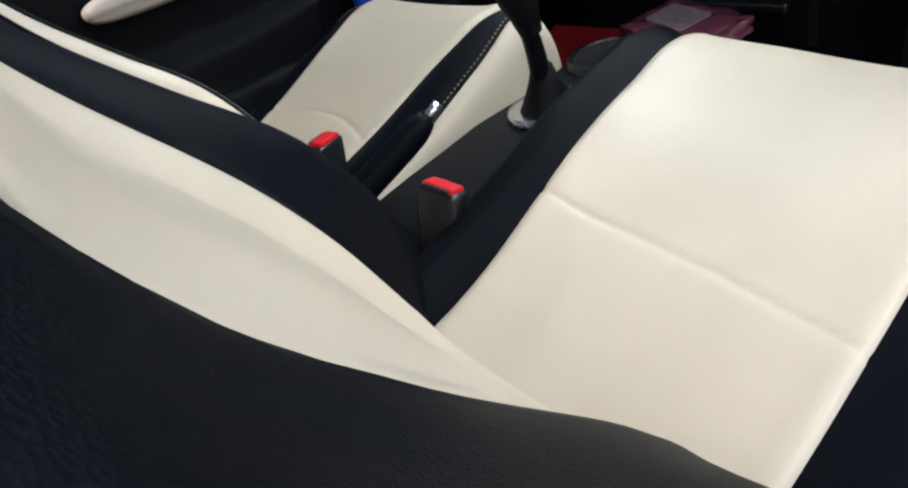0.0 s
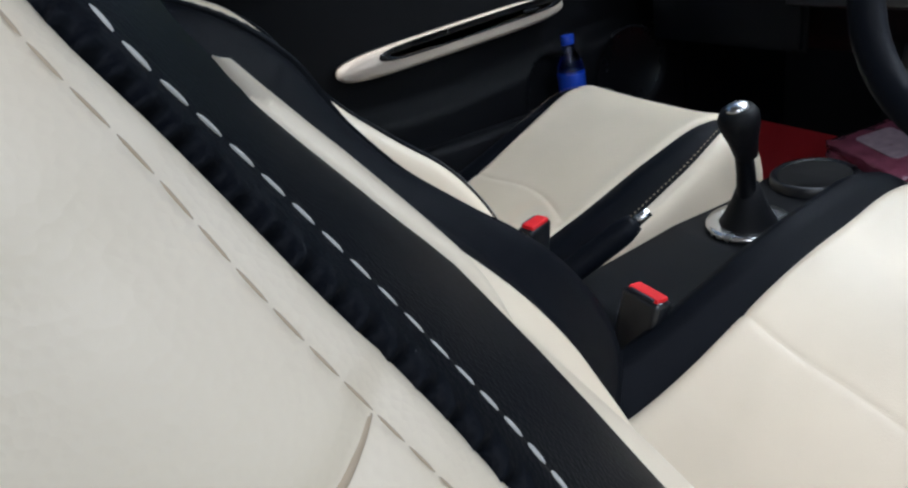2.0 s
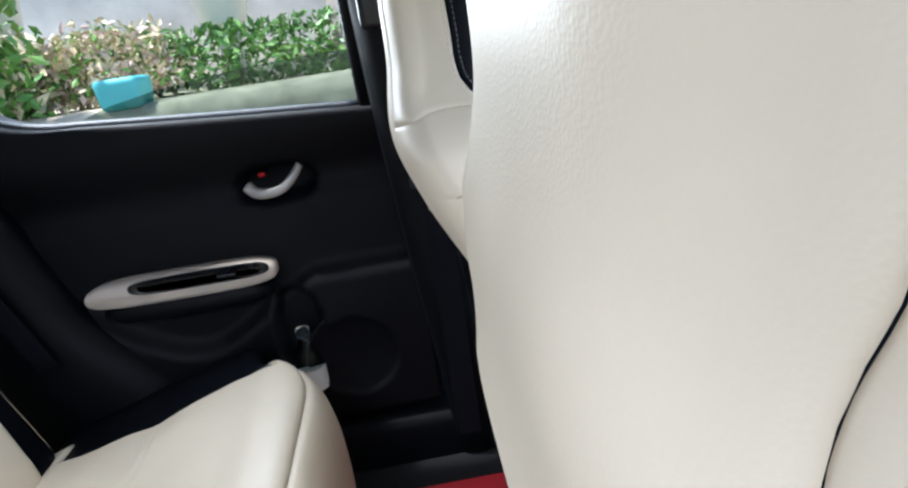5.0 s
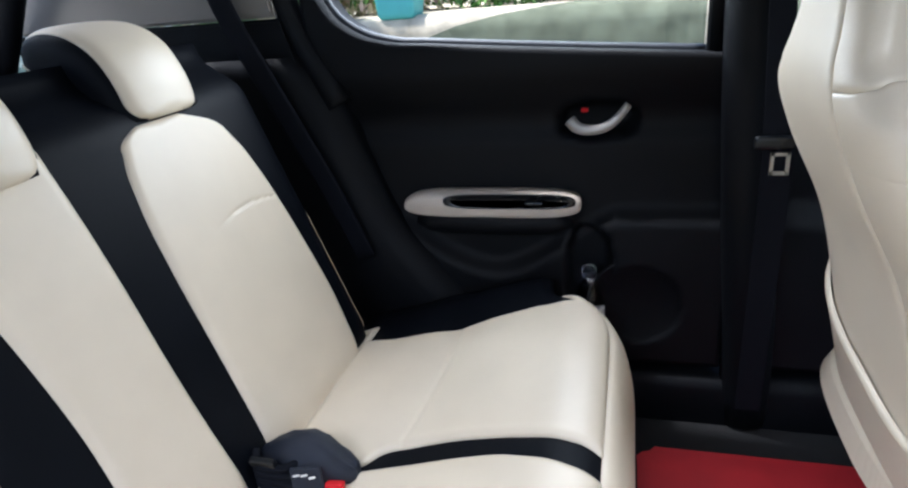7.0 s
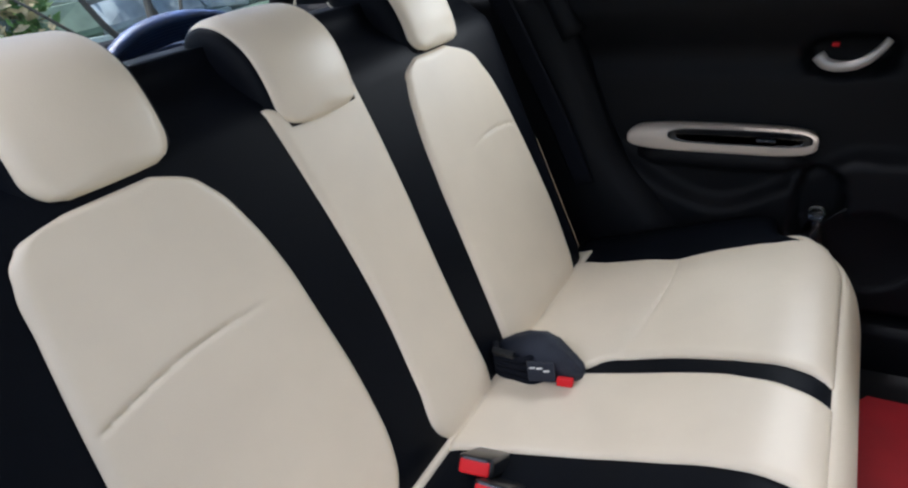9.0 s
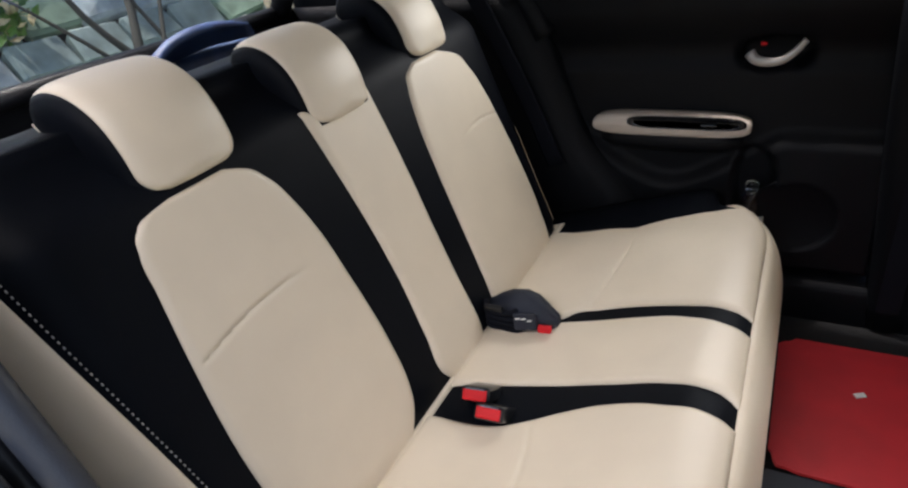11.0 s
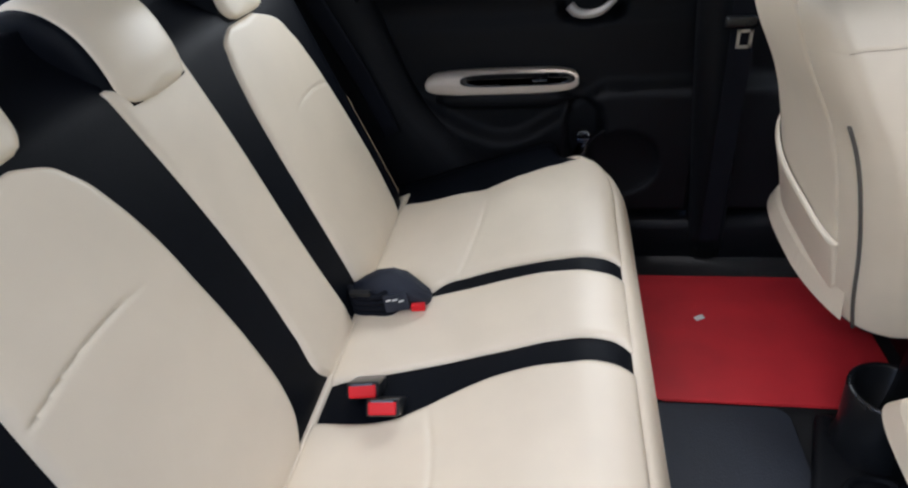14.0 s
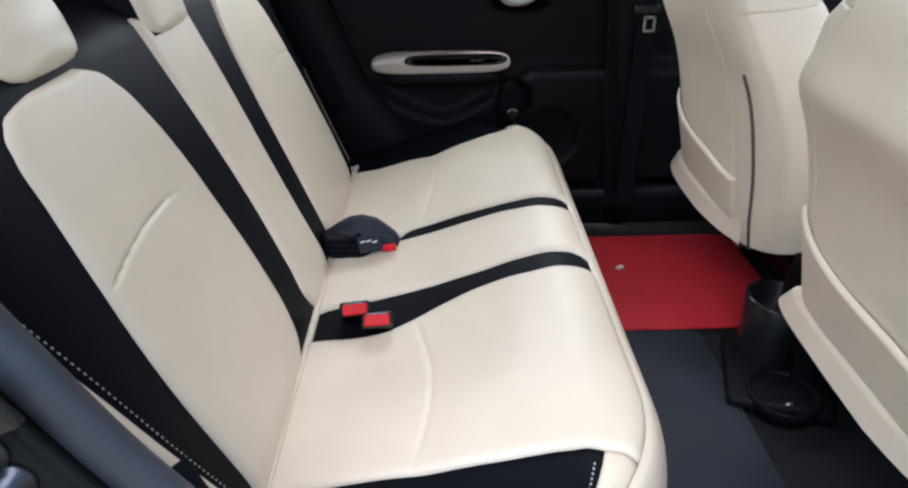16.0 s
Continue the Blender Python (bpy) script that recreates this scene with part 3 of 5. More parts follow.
bench = thing("rear_bench_seat", "rear bench seat in cream leatherette with black stripes", "car seat")
xs = np.linspace(-0.63, 0.655, 60)
ss = np.linspace(-0.12, 0.60, 40)
rows = []
for x in xs:
    front = back_fn(np.full((1, 40), x), ss[None])[0]
    rear = front[::-1] + np.array((0, -0.12, -0.01)) * np.clip((0.66 - abs(x)) / 0.05, 0.15, 1)
    rows.append(np.concatenate([front, rear]))
backrest = loft("backrest", rows, BLACK, bench, "black leatherette backrest cover")

rin = spline([-0.06, -0.03, 0.0, 0.03, 0.12, 0.25, 0.33, 0.39, 0.443, 0.468, 0.482], [0.225, 0.202, 0.183, 0.174, 0.168, 0.177, 0.186, 0.201, 0.225, 0.250, 0.285])
rout = spline([-0.02, 0.0, 0.19, 0.29, 0.39, 0.44, 0.465, 0.476, 0.482], [0.480, 0.480, 0.480, 0.470, 0.456, 0.448, 0.435, 0.416, 0.378])
arc_r = lambda u: 0.290 + 0.017 * np.sin(np.clip((u - 0.19) / 0.27, 0, 1) * np.pi)
panel("back_panel", grooved(back_fn, arc_r, 0.0036, 0.0028), lambda s: (float(rin(s)), float(rout(s))), -0.06, 0.482, 70, 140, CREAM, backrest, 0.006, 0.014, "cream quilted panel", vflip=True)
lin = spline([-0.02, 0.0, 0.106, 0.20, 0.296, 0.388, 0.450, 0.474, 0.487], [0.140, 0.142, 0.147, 0.150, 0.154, 0.164, 0.182, 0.198, 0.230])
lout = spline([-0.02, 0.0, 0.087, 0.176, 0.285, 0.359, 0.42, 0.464, 0.487], [0.467, 0.468, 0.475, 0.471, 0.459, 0.446, 0.424, 0.387, 0.325])
arc_l = lambda u: 0.284 + 0.030 * np.sin(np.clip((-u - 0.20) / 0.30, 0, 1) * np.pi)
panel("back_panel", grooved(back_fn, arc_l, 0.0030, 0.0028, (0.24, 0.36, 0.440, 0.455)), lambda s: (-float(lout(s)), -float(lin(s))), -0.06, 0.487, 70, 140, CREAM, backrest, 0.006, 0.014, "cream quilted panel", vflip=True)
cl = spline([-0.02, 0.0, 0.08, 0.20, 0.30, 0.40, 0.50], [0.072, 0.072, 0.069, 0.069, 0.072, 0.072, 0.068])
cr = spline([-0.05, -0.02, 0.06, 0.18, 0.31, 0.41, 0.50], [0.066, 0.088, 0.086, 0.080, 0.086, 0.097, 0.109])
panel("back_panel", back_fn, lambda s: (-float(cl(s)), float(cr(s))), -0.06, 0.50, 40, 90, CREAM, backrest, 0.006, 0.014, "cream centre panel", vflip=True)
# cream side gusset near the open door, seamed with white thread
gus = spline([-0.02, 0.0, 0.126, 0.24, 0.325, 0.42, 0.55], [0.510, 0.514, 0.537, 0.552, 0.563, 0.575, 0.590])
panel("side_gusset", back_fn, lambda s: (float(gus(s)), 0.640), -0.02, 0.54, 16, 60, CREAM, backrest, 0.004, 0.01, "cream side panel", vflip=True)
sv = np.linspace(0.0, 0.55, 60)
line = back_fn(np.array([[float(gus(s)) - 0.007 for s in sv]]), sv[None])[0]
stitches("stitching", line + np.array((0, 0.0005, 0)), np.tile((0.3, 0.9, 0.35), (60, 1)), THREAD, backrest, 0.004, 0.004, 0.0008)
tube("gusset_strap", curve_pts([(0.556, 0.030, 0.425), (0.580, 0.062, 0.385), (0.606, 0.100, 0.335)], 12), 0.009, WEBBING, backrest, "black elastic strap", n=8, flat=0.3)
sv = np.linspace(-0.02, 0.24, 60)
line = back_fn(np.full((1, 60), -0.520), sv[None])[0]
tube("piping", line + np.array((0, 0.0025, 0.001)), 0.0008, TAN, backrest, "cream piping", n=6)

# cushion
cush_y = [0.03, 0.06, 0.08, 0.14, 0.20, 0.27, 0.36, 0.44, 0.50, 0.535, 0.555, 0.572, 0.584, 0.590, 0.586, 0.572]
cush_z = [0.245, 0.256, 0.262, 0.266, 0.270, 0.283, 0.315, 0.350, 0.371, 0.370, 0.358, 0.332, 0.290, 0.21, 0.11, 0.03]
cush_s = np.r_[0, np.cumsum(np.hypot(np.diff(cush_y), np.diff(cush_z)))]
cy, cz = spline(cush_s, cush_y), spline(cush_s, cush_z)
SEND = float(cush_s[-1])


def along(y):
    """Way along the cushion's section at which its top lies at y."""
    return np.interp(y, cush_y[:11], cush_s[:11])


def cush_fn(X, S):
    ax = np.abs(X - 0.012)
    Y = cy(S)
    top = 1 - sstep(along(0.50), along(0.50) + 0.08, S)
    up = -0.005 + 0.034 * sstep(0.16, 0.44, ax) * sstep(0.06, 0.25, Y) * (1 - 0.75 * sstep(0.30, 0.52, Y)) * (0.3 + 0.7 * top)
    up = up - 0.10 * sstep(0.585, 0.68, ax) ** 1.3 * top * (X > 0) + np.where(X < 0, 1.0, 0) * (0.004 * sstep(0.50, 0.60, ax) * sstep(0.1, 0.3, Y) * (1 - sstep(0.40, 0.50, Y)) - 0.075 * sstep(0.495, 0.66, ax) ** 1.2 * sstep(0.40, 0.53, Y))
    back = 0.115 * sstep(0.35, 0.66, ax) ** 2 * sstep(along(0.42), along(0.56), S)
    return np.stack([X, Y - back, cz(S) + up], 2)


def creased(X, S):
    """The cushion with a sewn fold down each cream panel."""
    P = cush_fn(X, S)
    P[..., 2] -= np.where(X < 0, 0.0018, 0.0030) * np.exp(-((S - crease(X)) / 0.004) ** 2) * sstep(0.12, 0.20, np.abs(X)) * (1 - 0.6 * sstep(0.40, 0.50, np.abs(X)))
    P[..., 2] += 0.0012 * np.sin(X * 31 + S * 17) * np.sin(S * 23 - X * 9) * (1 - sstep(0.3, 0.5, S))
    return P


ss = np.linspace(0, SEND, 56)
rows = []
for x in np.linspace(-0.635, 0.655, 64):
    top = cush_fn(np.full((1, 56), x), ss[None])[0]
    rows.append(np.concatenate([top - np.array((0, 0.0, 0.004)), [[x, 0.5, 0.01], [x, -0.02, 0.01], [x, -0.02, 0.12]]]))
cushion = loft("seat_cushion", rows, BLACK, bench, "black leatherette cushion cover")
# front ends of the black stripes
def across(ys, xs):
    """An edge on the cushion, from places of y and x."""
    return table([float(along(y)) for y in ys], xs)


rs_in = spline(along([0.073, 0.128, 0.215, 0.30, 0.37, 0.43, 0.49, 0.53, 0.551]), [0.088, 0.071, 0.050, 0.042, 0.046, 0.053, 0.067, 0.079, 0.090])
rs_out = spline(along([0.073, 0.125, 0.163, 0.205, 0.246, 0.285, 0.33, 0.41, 0.465, 0.50, 0.53, 0.551]), [0.169, 0.170, 0.168, 0.157, 0.136, 0.116, 0.103, 0.101, 0.113, 0.120, 0.130, 0.138])
ls_in = spline(along([0.073, 0.142, 0.205, 0.25, 0.32, 0.42, 0.48, 0.52, 0.551]), [0.088, 0.114, 0.138, 0.146, 0.147, 0.128, 0.103, 0.086, 0.075])
ls_out = spline(along([0.073, 0.15, 0.185, 0.200, 0.222, 0.275, 0.35, 0.42, 0.485, 0.525, 0.551]), [0.170, 0.168, 0.155, 0.152, 0.174, 0.187, 0.184, 0.166, 0.144, 0.131, 0.122])
F1 = float(along(0.551))
S0 = float(along(0.075))
E0 = float(along(0.503))
pr_ = across([0.07, 0.10, 0.18, 0.27, 0.37, 0.43, 0.47, 0.50, 0.551], [0.490, 0.472, 0.478, 0.488, 0.494, 0.497, 0.502, 0.512, 0.520])
pr = lambda s: float(pr_(s))
crease = lambda u: np.where(u > 0, along(0.247) + 0.038 * np.sin(np.clip((u - 0.13) / 0.40, 0, 1) * np.pi), along(0.255) + 0.034 * np.sin(np.clip((-u - 0.2) / 0.42, 0, 1) * np.pi))
pl_tab = across([0.07, 0.10, 0.17, 0.275, 0.35, 0.42, 0.495, 0.551], [0.500, 0.496, 0.483, 0.471, 0.490, 0.501, 0.495, 0.50])
pl_ = lambda s: float(pl_tab(s))
panel("cushion_panel", creased, lambda s: (float(rs_out(s)), pr(s)), S0, F1, 130, 110, CREAM, cushion, 0.005, 0.012, "cream seat panel", free=(True, False))
panel("cushion_panel", creased, lambda s: (-pl_(s), -float(ls_out(s))), S0, F1, 130, 110, CREAM, cushion, 0.005, 0.012, "cream seat panel", free=(True, False))
panel("corner_panel", cush_fn, lambda s: (pr(s) + 0.001, 0.648), E0 - 0.004, F1, 14, 12, CREAM, cushion, 0.004, 0.008, "cream corner panel")
panel("corner_panel", cush_fn, lambda s: (-0.630, -pl_(s) - 0.001), E0 + 0.012, F1, 14, 10, CREAM, cushion, 0.004, 0.008, "cream corner panel")
panel("cushion_panel", cush_fn, lambda s: (-float(ls_in(s)), float(rs_in(s))), S0, F1, 40, 90, CREAM, cushion, 0.005, 0.012, "cream centre seat panel", free=(True, False))
panel("rear_strip", cush_fn, lambda s: (-0.56, 0.60), 0.0, S0, 90, 8, CREAM, cushion, 0.005, 0.008, "cream strip along the backrest", free=(True, True), skirt=0.004)
panel("front_skirt", cush_fn, lambda s: (-0.628, 0.645), F1 + 0.001, SEND - 0.01, 90, 24, CREAM, cushion, 0.004, 0.008, "cream front face of the cushion")
uv = np.linspace(0.53, 0.64, 16)
line = cush_fn(uv[None], np.full((1, 16), E0 - 0.012))[0] + np.array((0, -0.004, 0.0008))
stitches("stitching", line, np.tile((0, 0, 1.0), (16, 1)), THREAD, cushion, 0.004, 0.003, 0.0009)


# ---- rear headrests ----
def headrest(cx, cyy, czz, hw, tall, deep, nm_label):
    """A pillow headrest: cream over face and top, black ends with pale piping."""
    h = thing("headrest", nm_label, "headrest", "rear headrests")
    prof = np.array([(0.048, -0.002), (0.042, 0.020), (0.036, 0.045), (0.013, 0.090), (-0.025, 0.119), (-0.057, 0.123), (-0.084, 0.112), (-0.090, 0.089), (-0.062, 0.068), (-0.036, 0.052), (0.002, 0.022), (0.032, -0.004)])
    prof = prof * np.array((deep, tall / 0.125))
    t = np.r_[0, np.cumsum(np.linalg.norm(np.diff(np.vstack([prof, prof[:1]]), axis=0), axis=1))]
    py, pz = spline(t, np.r_[prof[:, 0], prof[0, 0]]), spline(t, np.r_[prof[:, 1], prof[0, 1]])
    q = np.linspace(0, t[-1], 48, endpoint=False)
    loopc = np.array((-0.020, tall * 0.48))
    swell = lambda x: 0.016 * np.cos(np.clip(x / hw, -1, 1) * np.pi / 2) ** 0.6
    rows = []
    for x, k in ((-1.06, 0.5), (-1.03, 0.75), (-0.98, 0.92), (-0.90, 1.0), (-0.7, 1.0), (-0.4, 1.0), (0.0, 1.0), (0.4, 1.0), (0.7, 1.0), (0.90, 1.0), (0.98, 0.92), (1.03, 0.75), (1.06, 0.5)):
        yy, zz = loopc[0] + (py(q) - loopc[0]) * k, loopc[1] + (pz(q) - loopc[1]) * k
        rows.append(np.stack([np.full(48, x * hw), yy + swell(x * hw) * sstep(-0.05, 0.02, yy), zz + 0.4 * swell(x * hw) * sstep(0.05, 0.10, zz)], 1))
    body = loft("headrest_body", rows, BLACK, h, "black headrest ends and back")
    def fn(U, V):
        Y, Z = py(V), pz(V)
        return np.stack([U, Y + swell(U) * sstep(-0.05, 0.02, Y), Z + 0.4 * swell(U) * sstep(0.05, 0.10, Z)], 2)
    v1 = t[6] * 0.97
    def bounds(v):
        w = hw * 0.90
        k = 0.030 - v
        cut = 0.030 - math.sqrt(max(0, 0.030**2 - k * k)) if k > 0 else 0
        return (-w + cut, w - cut)
    panel("headrest_face", fn, bounds, 0.0, v1, 40, 50, CREAM, h, 0.006, 0.02, "cream leatherette face", vflip=True)
    qe = np.linspace(t[7], t[11], 24)
    for sg in (-1, 1):
        edge = np.stack([np.full(24, sg * hw * 0.985), loopc[0] + (py(qe) - loopc[0]) * 0.955, loopc[1] + (pz(qe) - loopc[1]) * 0.955], 1)
        tube("piping", edge, 0.0012, CREAM, h, "pale piping", n=5)
    for dx in (-0.05, 0.05):
        tube("post", [(dx, -0.012, 0.05), (dx, -0.01, -0.05)], 0.006, STEEL, h, "steel post", n=8)
    h.matrix_world = pose(cx, cyy, czz)
    return h


headrest(0.318, -0.172, 0.766, 0.088, 0.125, 1.12, "cream and black headrest on the rear seat near the open door")
headrest(0.015, -0.150, 0.745, 0.086, 0.125, 1.0, "cream and black centre headrest on the rear seat")
headrest(-0.312, -0.168, 0.766, 0.086, 0.125, 1.1, "cream and black headrest on the rear seat beside the closed door")


# ---- front seats ----
ZIP = material("grey_brown_zip", (0.10, 0.088, 0.075), 0.7, grain=0.5, vary=0.2)
SIDE = [1]  # the seat side towards its door: 1 right, -1 left
yf_base = spline([0.235, 0.286, 0.345, 0.40, 0.45, 0.51, 0.56, 0.61, 0.66, 0.71, 0.76, 0.79, 0.85, 0.95, 1.02, 1.06], [0.02, -0.003, -0.022, -0.042, -0.063, -0.095, -0.128, -0.167, -0.203, -0.238, -0.268, -0.277, -0.2656, -0.2733, -0.2857, -0.32])
yr_base = spline([0.235, 0.30, 0.45, 0.58, 0.70, 0.76, 0.85, 0.95, 1.02, 1.06], [-0.235, -0.25, -0.278, -0.312, -0.368, -0.388, -0.380, -0.376, -0.366, -0.345])
hwf = spline([0.235, 0.40, 0.60, 0.69, 0.735, 0.762, 0.786, 0.812, 0.835, 0.95, 1.02, 1.06], [0.225, 0.238, 0.238, 0.226, 0.214, 0.200, 0.170, 0.135, 0.1217, 0.1138, 0.1029, 0.060])
hw_door = spline([0.235, 0.40, 0.55, 0.637, 0.677, 0.707, 0.752, 0.775, 0.795, 0.813, 0.835, 0.95, 1.02, 1.06], [0.225, 0.238, 0.234, 0.2174, 0.2048, 0.1957, 0.1821, 0.1702, 0.132, 0.121, 0.124, 0.1160, 0.1029, 0.060])


def width(Z, right):
    """Half width; the driver's back is drawn in at the shoulder beside the door."""
    return np.where(right & (SIDE[0] > 0), hw_door(Z), hwf(Z))



inner_crest = spline([0.25, 0.36, 0.46, 0.52, 0.56, 0.61, 0.66, 0.72, 0.75, 0.79, 0.9], [0.0, 0.060, 0.065, 0.055, 0.040, 0.032, 0.037, 0.050, 0.044, 0.006, 0.0])


def yf(Z):
    """Front face; the passenger's back stands a little further forward."""
    return yf_base(Z) + (0.015 * sstep(0.793, 0.825, Z) * (1 - 0.9 * sstep(0.825, 0.90, Z)) if SIDE[0] > 0 else 0.030 * sstep(0.26, 0.40, Z) * (1 - 0.6 * sstep(0.72, 0.82, Z)))


def yr(Z):
    """Rear face; the driver's back is a little thinner at the shoulders."""
    return yr_base(Z) + (0.026 * sstep(0.66, 0.78, Z) if SIDE[0] > 0 else 0.0)


def corner(Z):
    """How round the front corners of the upright are at a height."""
    return 0.40 + 0.20 * sstep(0.58, 0.66, Z) + 0.30 * sstep(0.80, 0.845, Z)


def seat_back_fn(A, Z):
    """Upright of the front seat; A goes round it in degrees, 90 in front, 0 at the seat's right side."""
    a = np.radians(A)
    c, s = np.cos(a), np.sin(a)
    e = np.where(s > 0, corner(Z), 0.40 + 0.16 * sstep(0, 0.35, -s))
    hw, f = width(Z, c > 0), yf(Z)
    r = yr(Z) + np.where((c > 0) & (SIDE[0] > 0), 0.022 * sstep(0.66, 0.77, Z), 0.0) * sstep(0.0, 0.5, np.abs(c))
    spread = np.where((c < 0) & (SIDE[0] > 0), 0.10 * (1 - sstep(0.64, 0.72, Z)) + 0.10 * sstep(0.77, 0.83, Z), 0.0)
    e = np.where((c < 0) & (s < 0) & (SIDE[0] > 0), e - 0.20 * sstep(0, 0.35, -s), e)
    X = hw * np.sign(c) * np.abs(c) ** e * (1 + (0.16 * sstep(0.77, 0.83, Z) + spread) * sstep(0, 0.7, -s))
    thin = np.where((s < 0) & (SIDE[0] > 0), 1 - 0.20 * sstep(0.66, 0.75, Z), 1.0)
    Y = (f + r) / 2 + (f - r) / 2 * np.sign(s) * np.abs(s) ** e * thin
    ax, front, outer = np.abs(X), sstep(0, 0.5, s), X * SIDE[0] > 0
    dish = -0.032 * (1 - sstep(0.080, 0.150, ax)) * sstep(0.27, 0.40, Z) * (1 - sstep(0.56, 0.69, Z))
    crest = sstep(0.150, 0.195, ax)
    k = np.where(outer, 0.016 * sstep(0.25, 0.36, Z) * (1 - sstep(0.40, 0.54, Z)) - 0.008 * sstep(0.50, 0.58, Z) * (1 - sstep(0.60, 0.68, Z)), inner_crest(Z))
    low = -0.022 * sstep(0.02, 0.12, X * SIDE[0]) * sstep(0.55, 0.9, s) * sstep(0.44, 0.56, Z) * (1 - sstep(0.58, 0.68, Z))
    return np.stack([X, Y + front * (dish + crest * k) + low, Z], 2)


def front_fn(U, Z):
    """The front face of the upright, by the distance across it."""
    return seat_back_fn(90 + np.sign(U) * np.degrees(np.arcsin(np.clip(np.abs(U) / width(Z, U < 0), 0, 1) ** (1 / corner(Z)))), Z)


def around(z, a0, d, sg=1.0):
    """The angle that lies d metres behind the angle a0 along the ring at height z."""
    A = np.linspace(a0 + 40, a0 - 70, 500)
    P = seat_back_fn(A[None] if sg > 0 else 180 - A[None], np.full((1, 500), z))[0]
    t = np.r_[0, np.cumsum(np.linalg.norm(np.diff(P, axis=0), axis=1))]
    t0 = np.interp(-a0, -A, t)
    return float(np.interp(t0 + d, t, A))


def outward(P, zs):
    N = P - np.stack([np.zeros(len(zs)), (yf(zs) + yr(zs)) / 2, zs], 1)
    return N / np.linalg.norm(N, axis=1, keepdims=True)


fy = spline([0, 0.06, 0.20, 0.36, 0.45, 0.50, 0.54, 0.60, 0.75], [-0.07, 0.02, 0.17, 0.33, 0.42, 0.47, 0.505, 0.525, 0.515])
fz = spline([0, 0.06, 0.20, 0.36, 0.45, 0.50, 0.54, 0.60, 0.75], [0.275, 0.285, 0.325, 0.385, 0.412, 0.412, 0.392, 0.335, 0.17])


def seat_cush_fn(W, S):
    """Cushion of the front seat; W across, over the rounded sides and down them."""
    aw = np.abs(W)
    r, a = 0.045, 0.195
    th = np.clip((aw - a) / r, 0, np.pi / 2)
    X = np.minimum(aw, a) + r * np.sin(th)
    drop = r * (1 - np.cos(th)) + np.maximum(0, aw - a - r * np.pi / 2)
    X = X + 0.012 * sstep(a + r * 1.5, a + 0.25, aw)
    up = 0.018 * np.exp(-((aw - 0.19) / 0.05) ** 2) - 0.006 * np.cos(np.clip(aw / 0.15, 0, 1) * np.pi / 2)
    if SIDE[0] > 0:
        up = up + np.where(W < 0, 0.046, 0.0) * np.exp(-((aw - 0.232) / 0.036) ** 2)
    front = sstep(0.40, 0.60, S)
    X = X * (1 - 0.06 * front)
    Yb = 0.03 * sstep(0.1, 0.24, aw) * front
    z = fz(S) - drop + up * (1 - front)
    z = np.maximum(z, 0.10)
    y = fy(S) - Yb
    if SIDE[0] > 0:
        y, z = y * 0.96 - 0.030 * sstep(-0.14, 0.08, W) * sstep(0.2, 0.45, S), z - 0.028 * sstep(0.22, 0.45, S)
    return np.stack([np.sign(W) * X, y, z], 2)


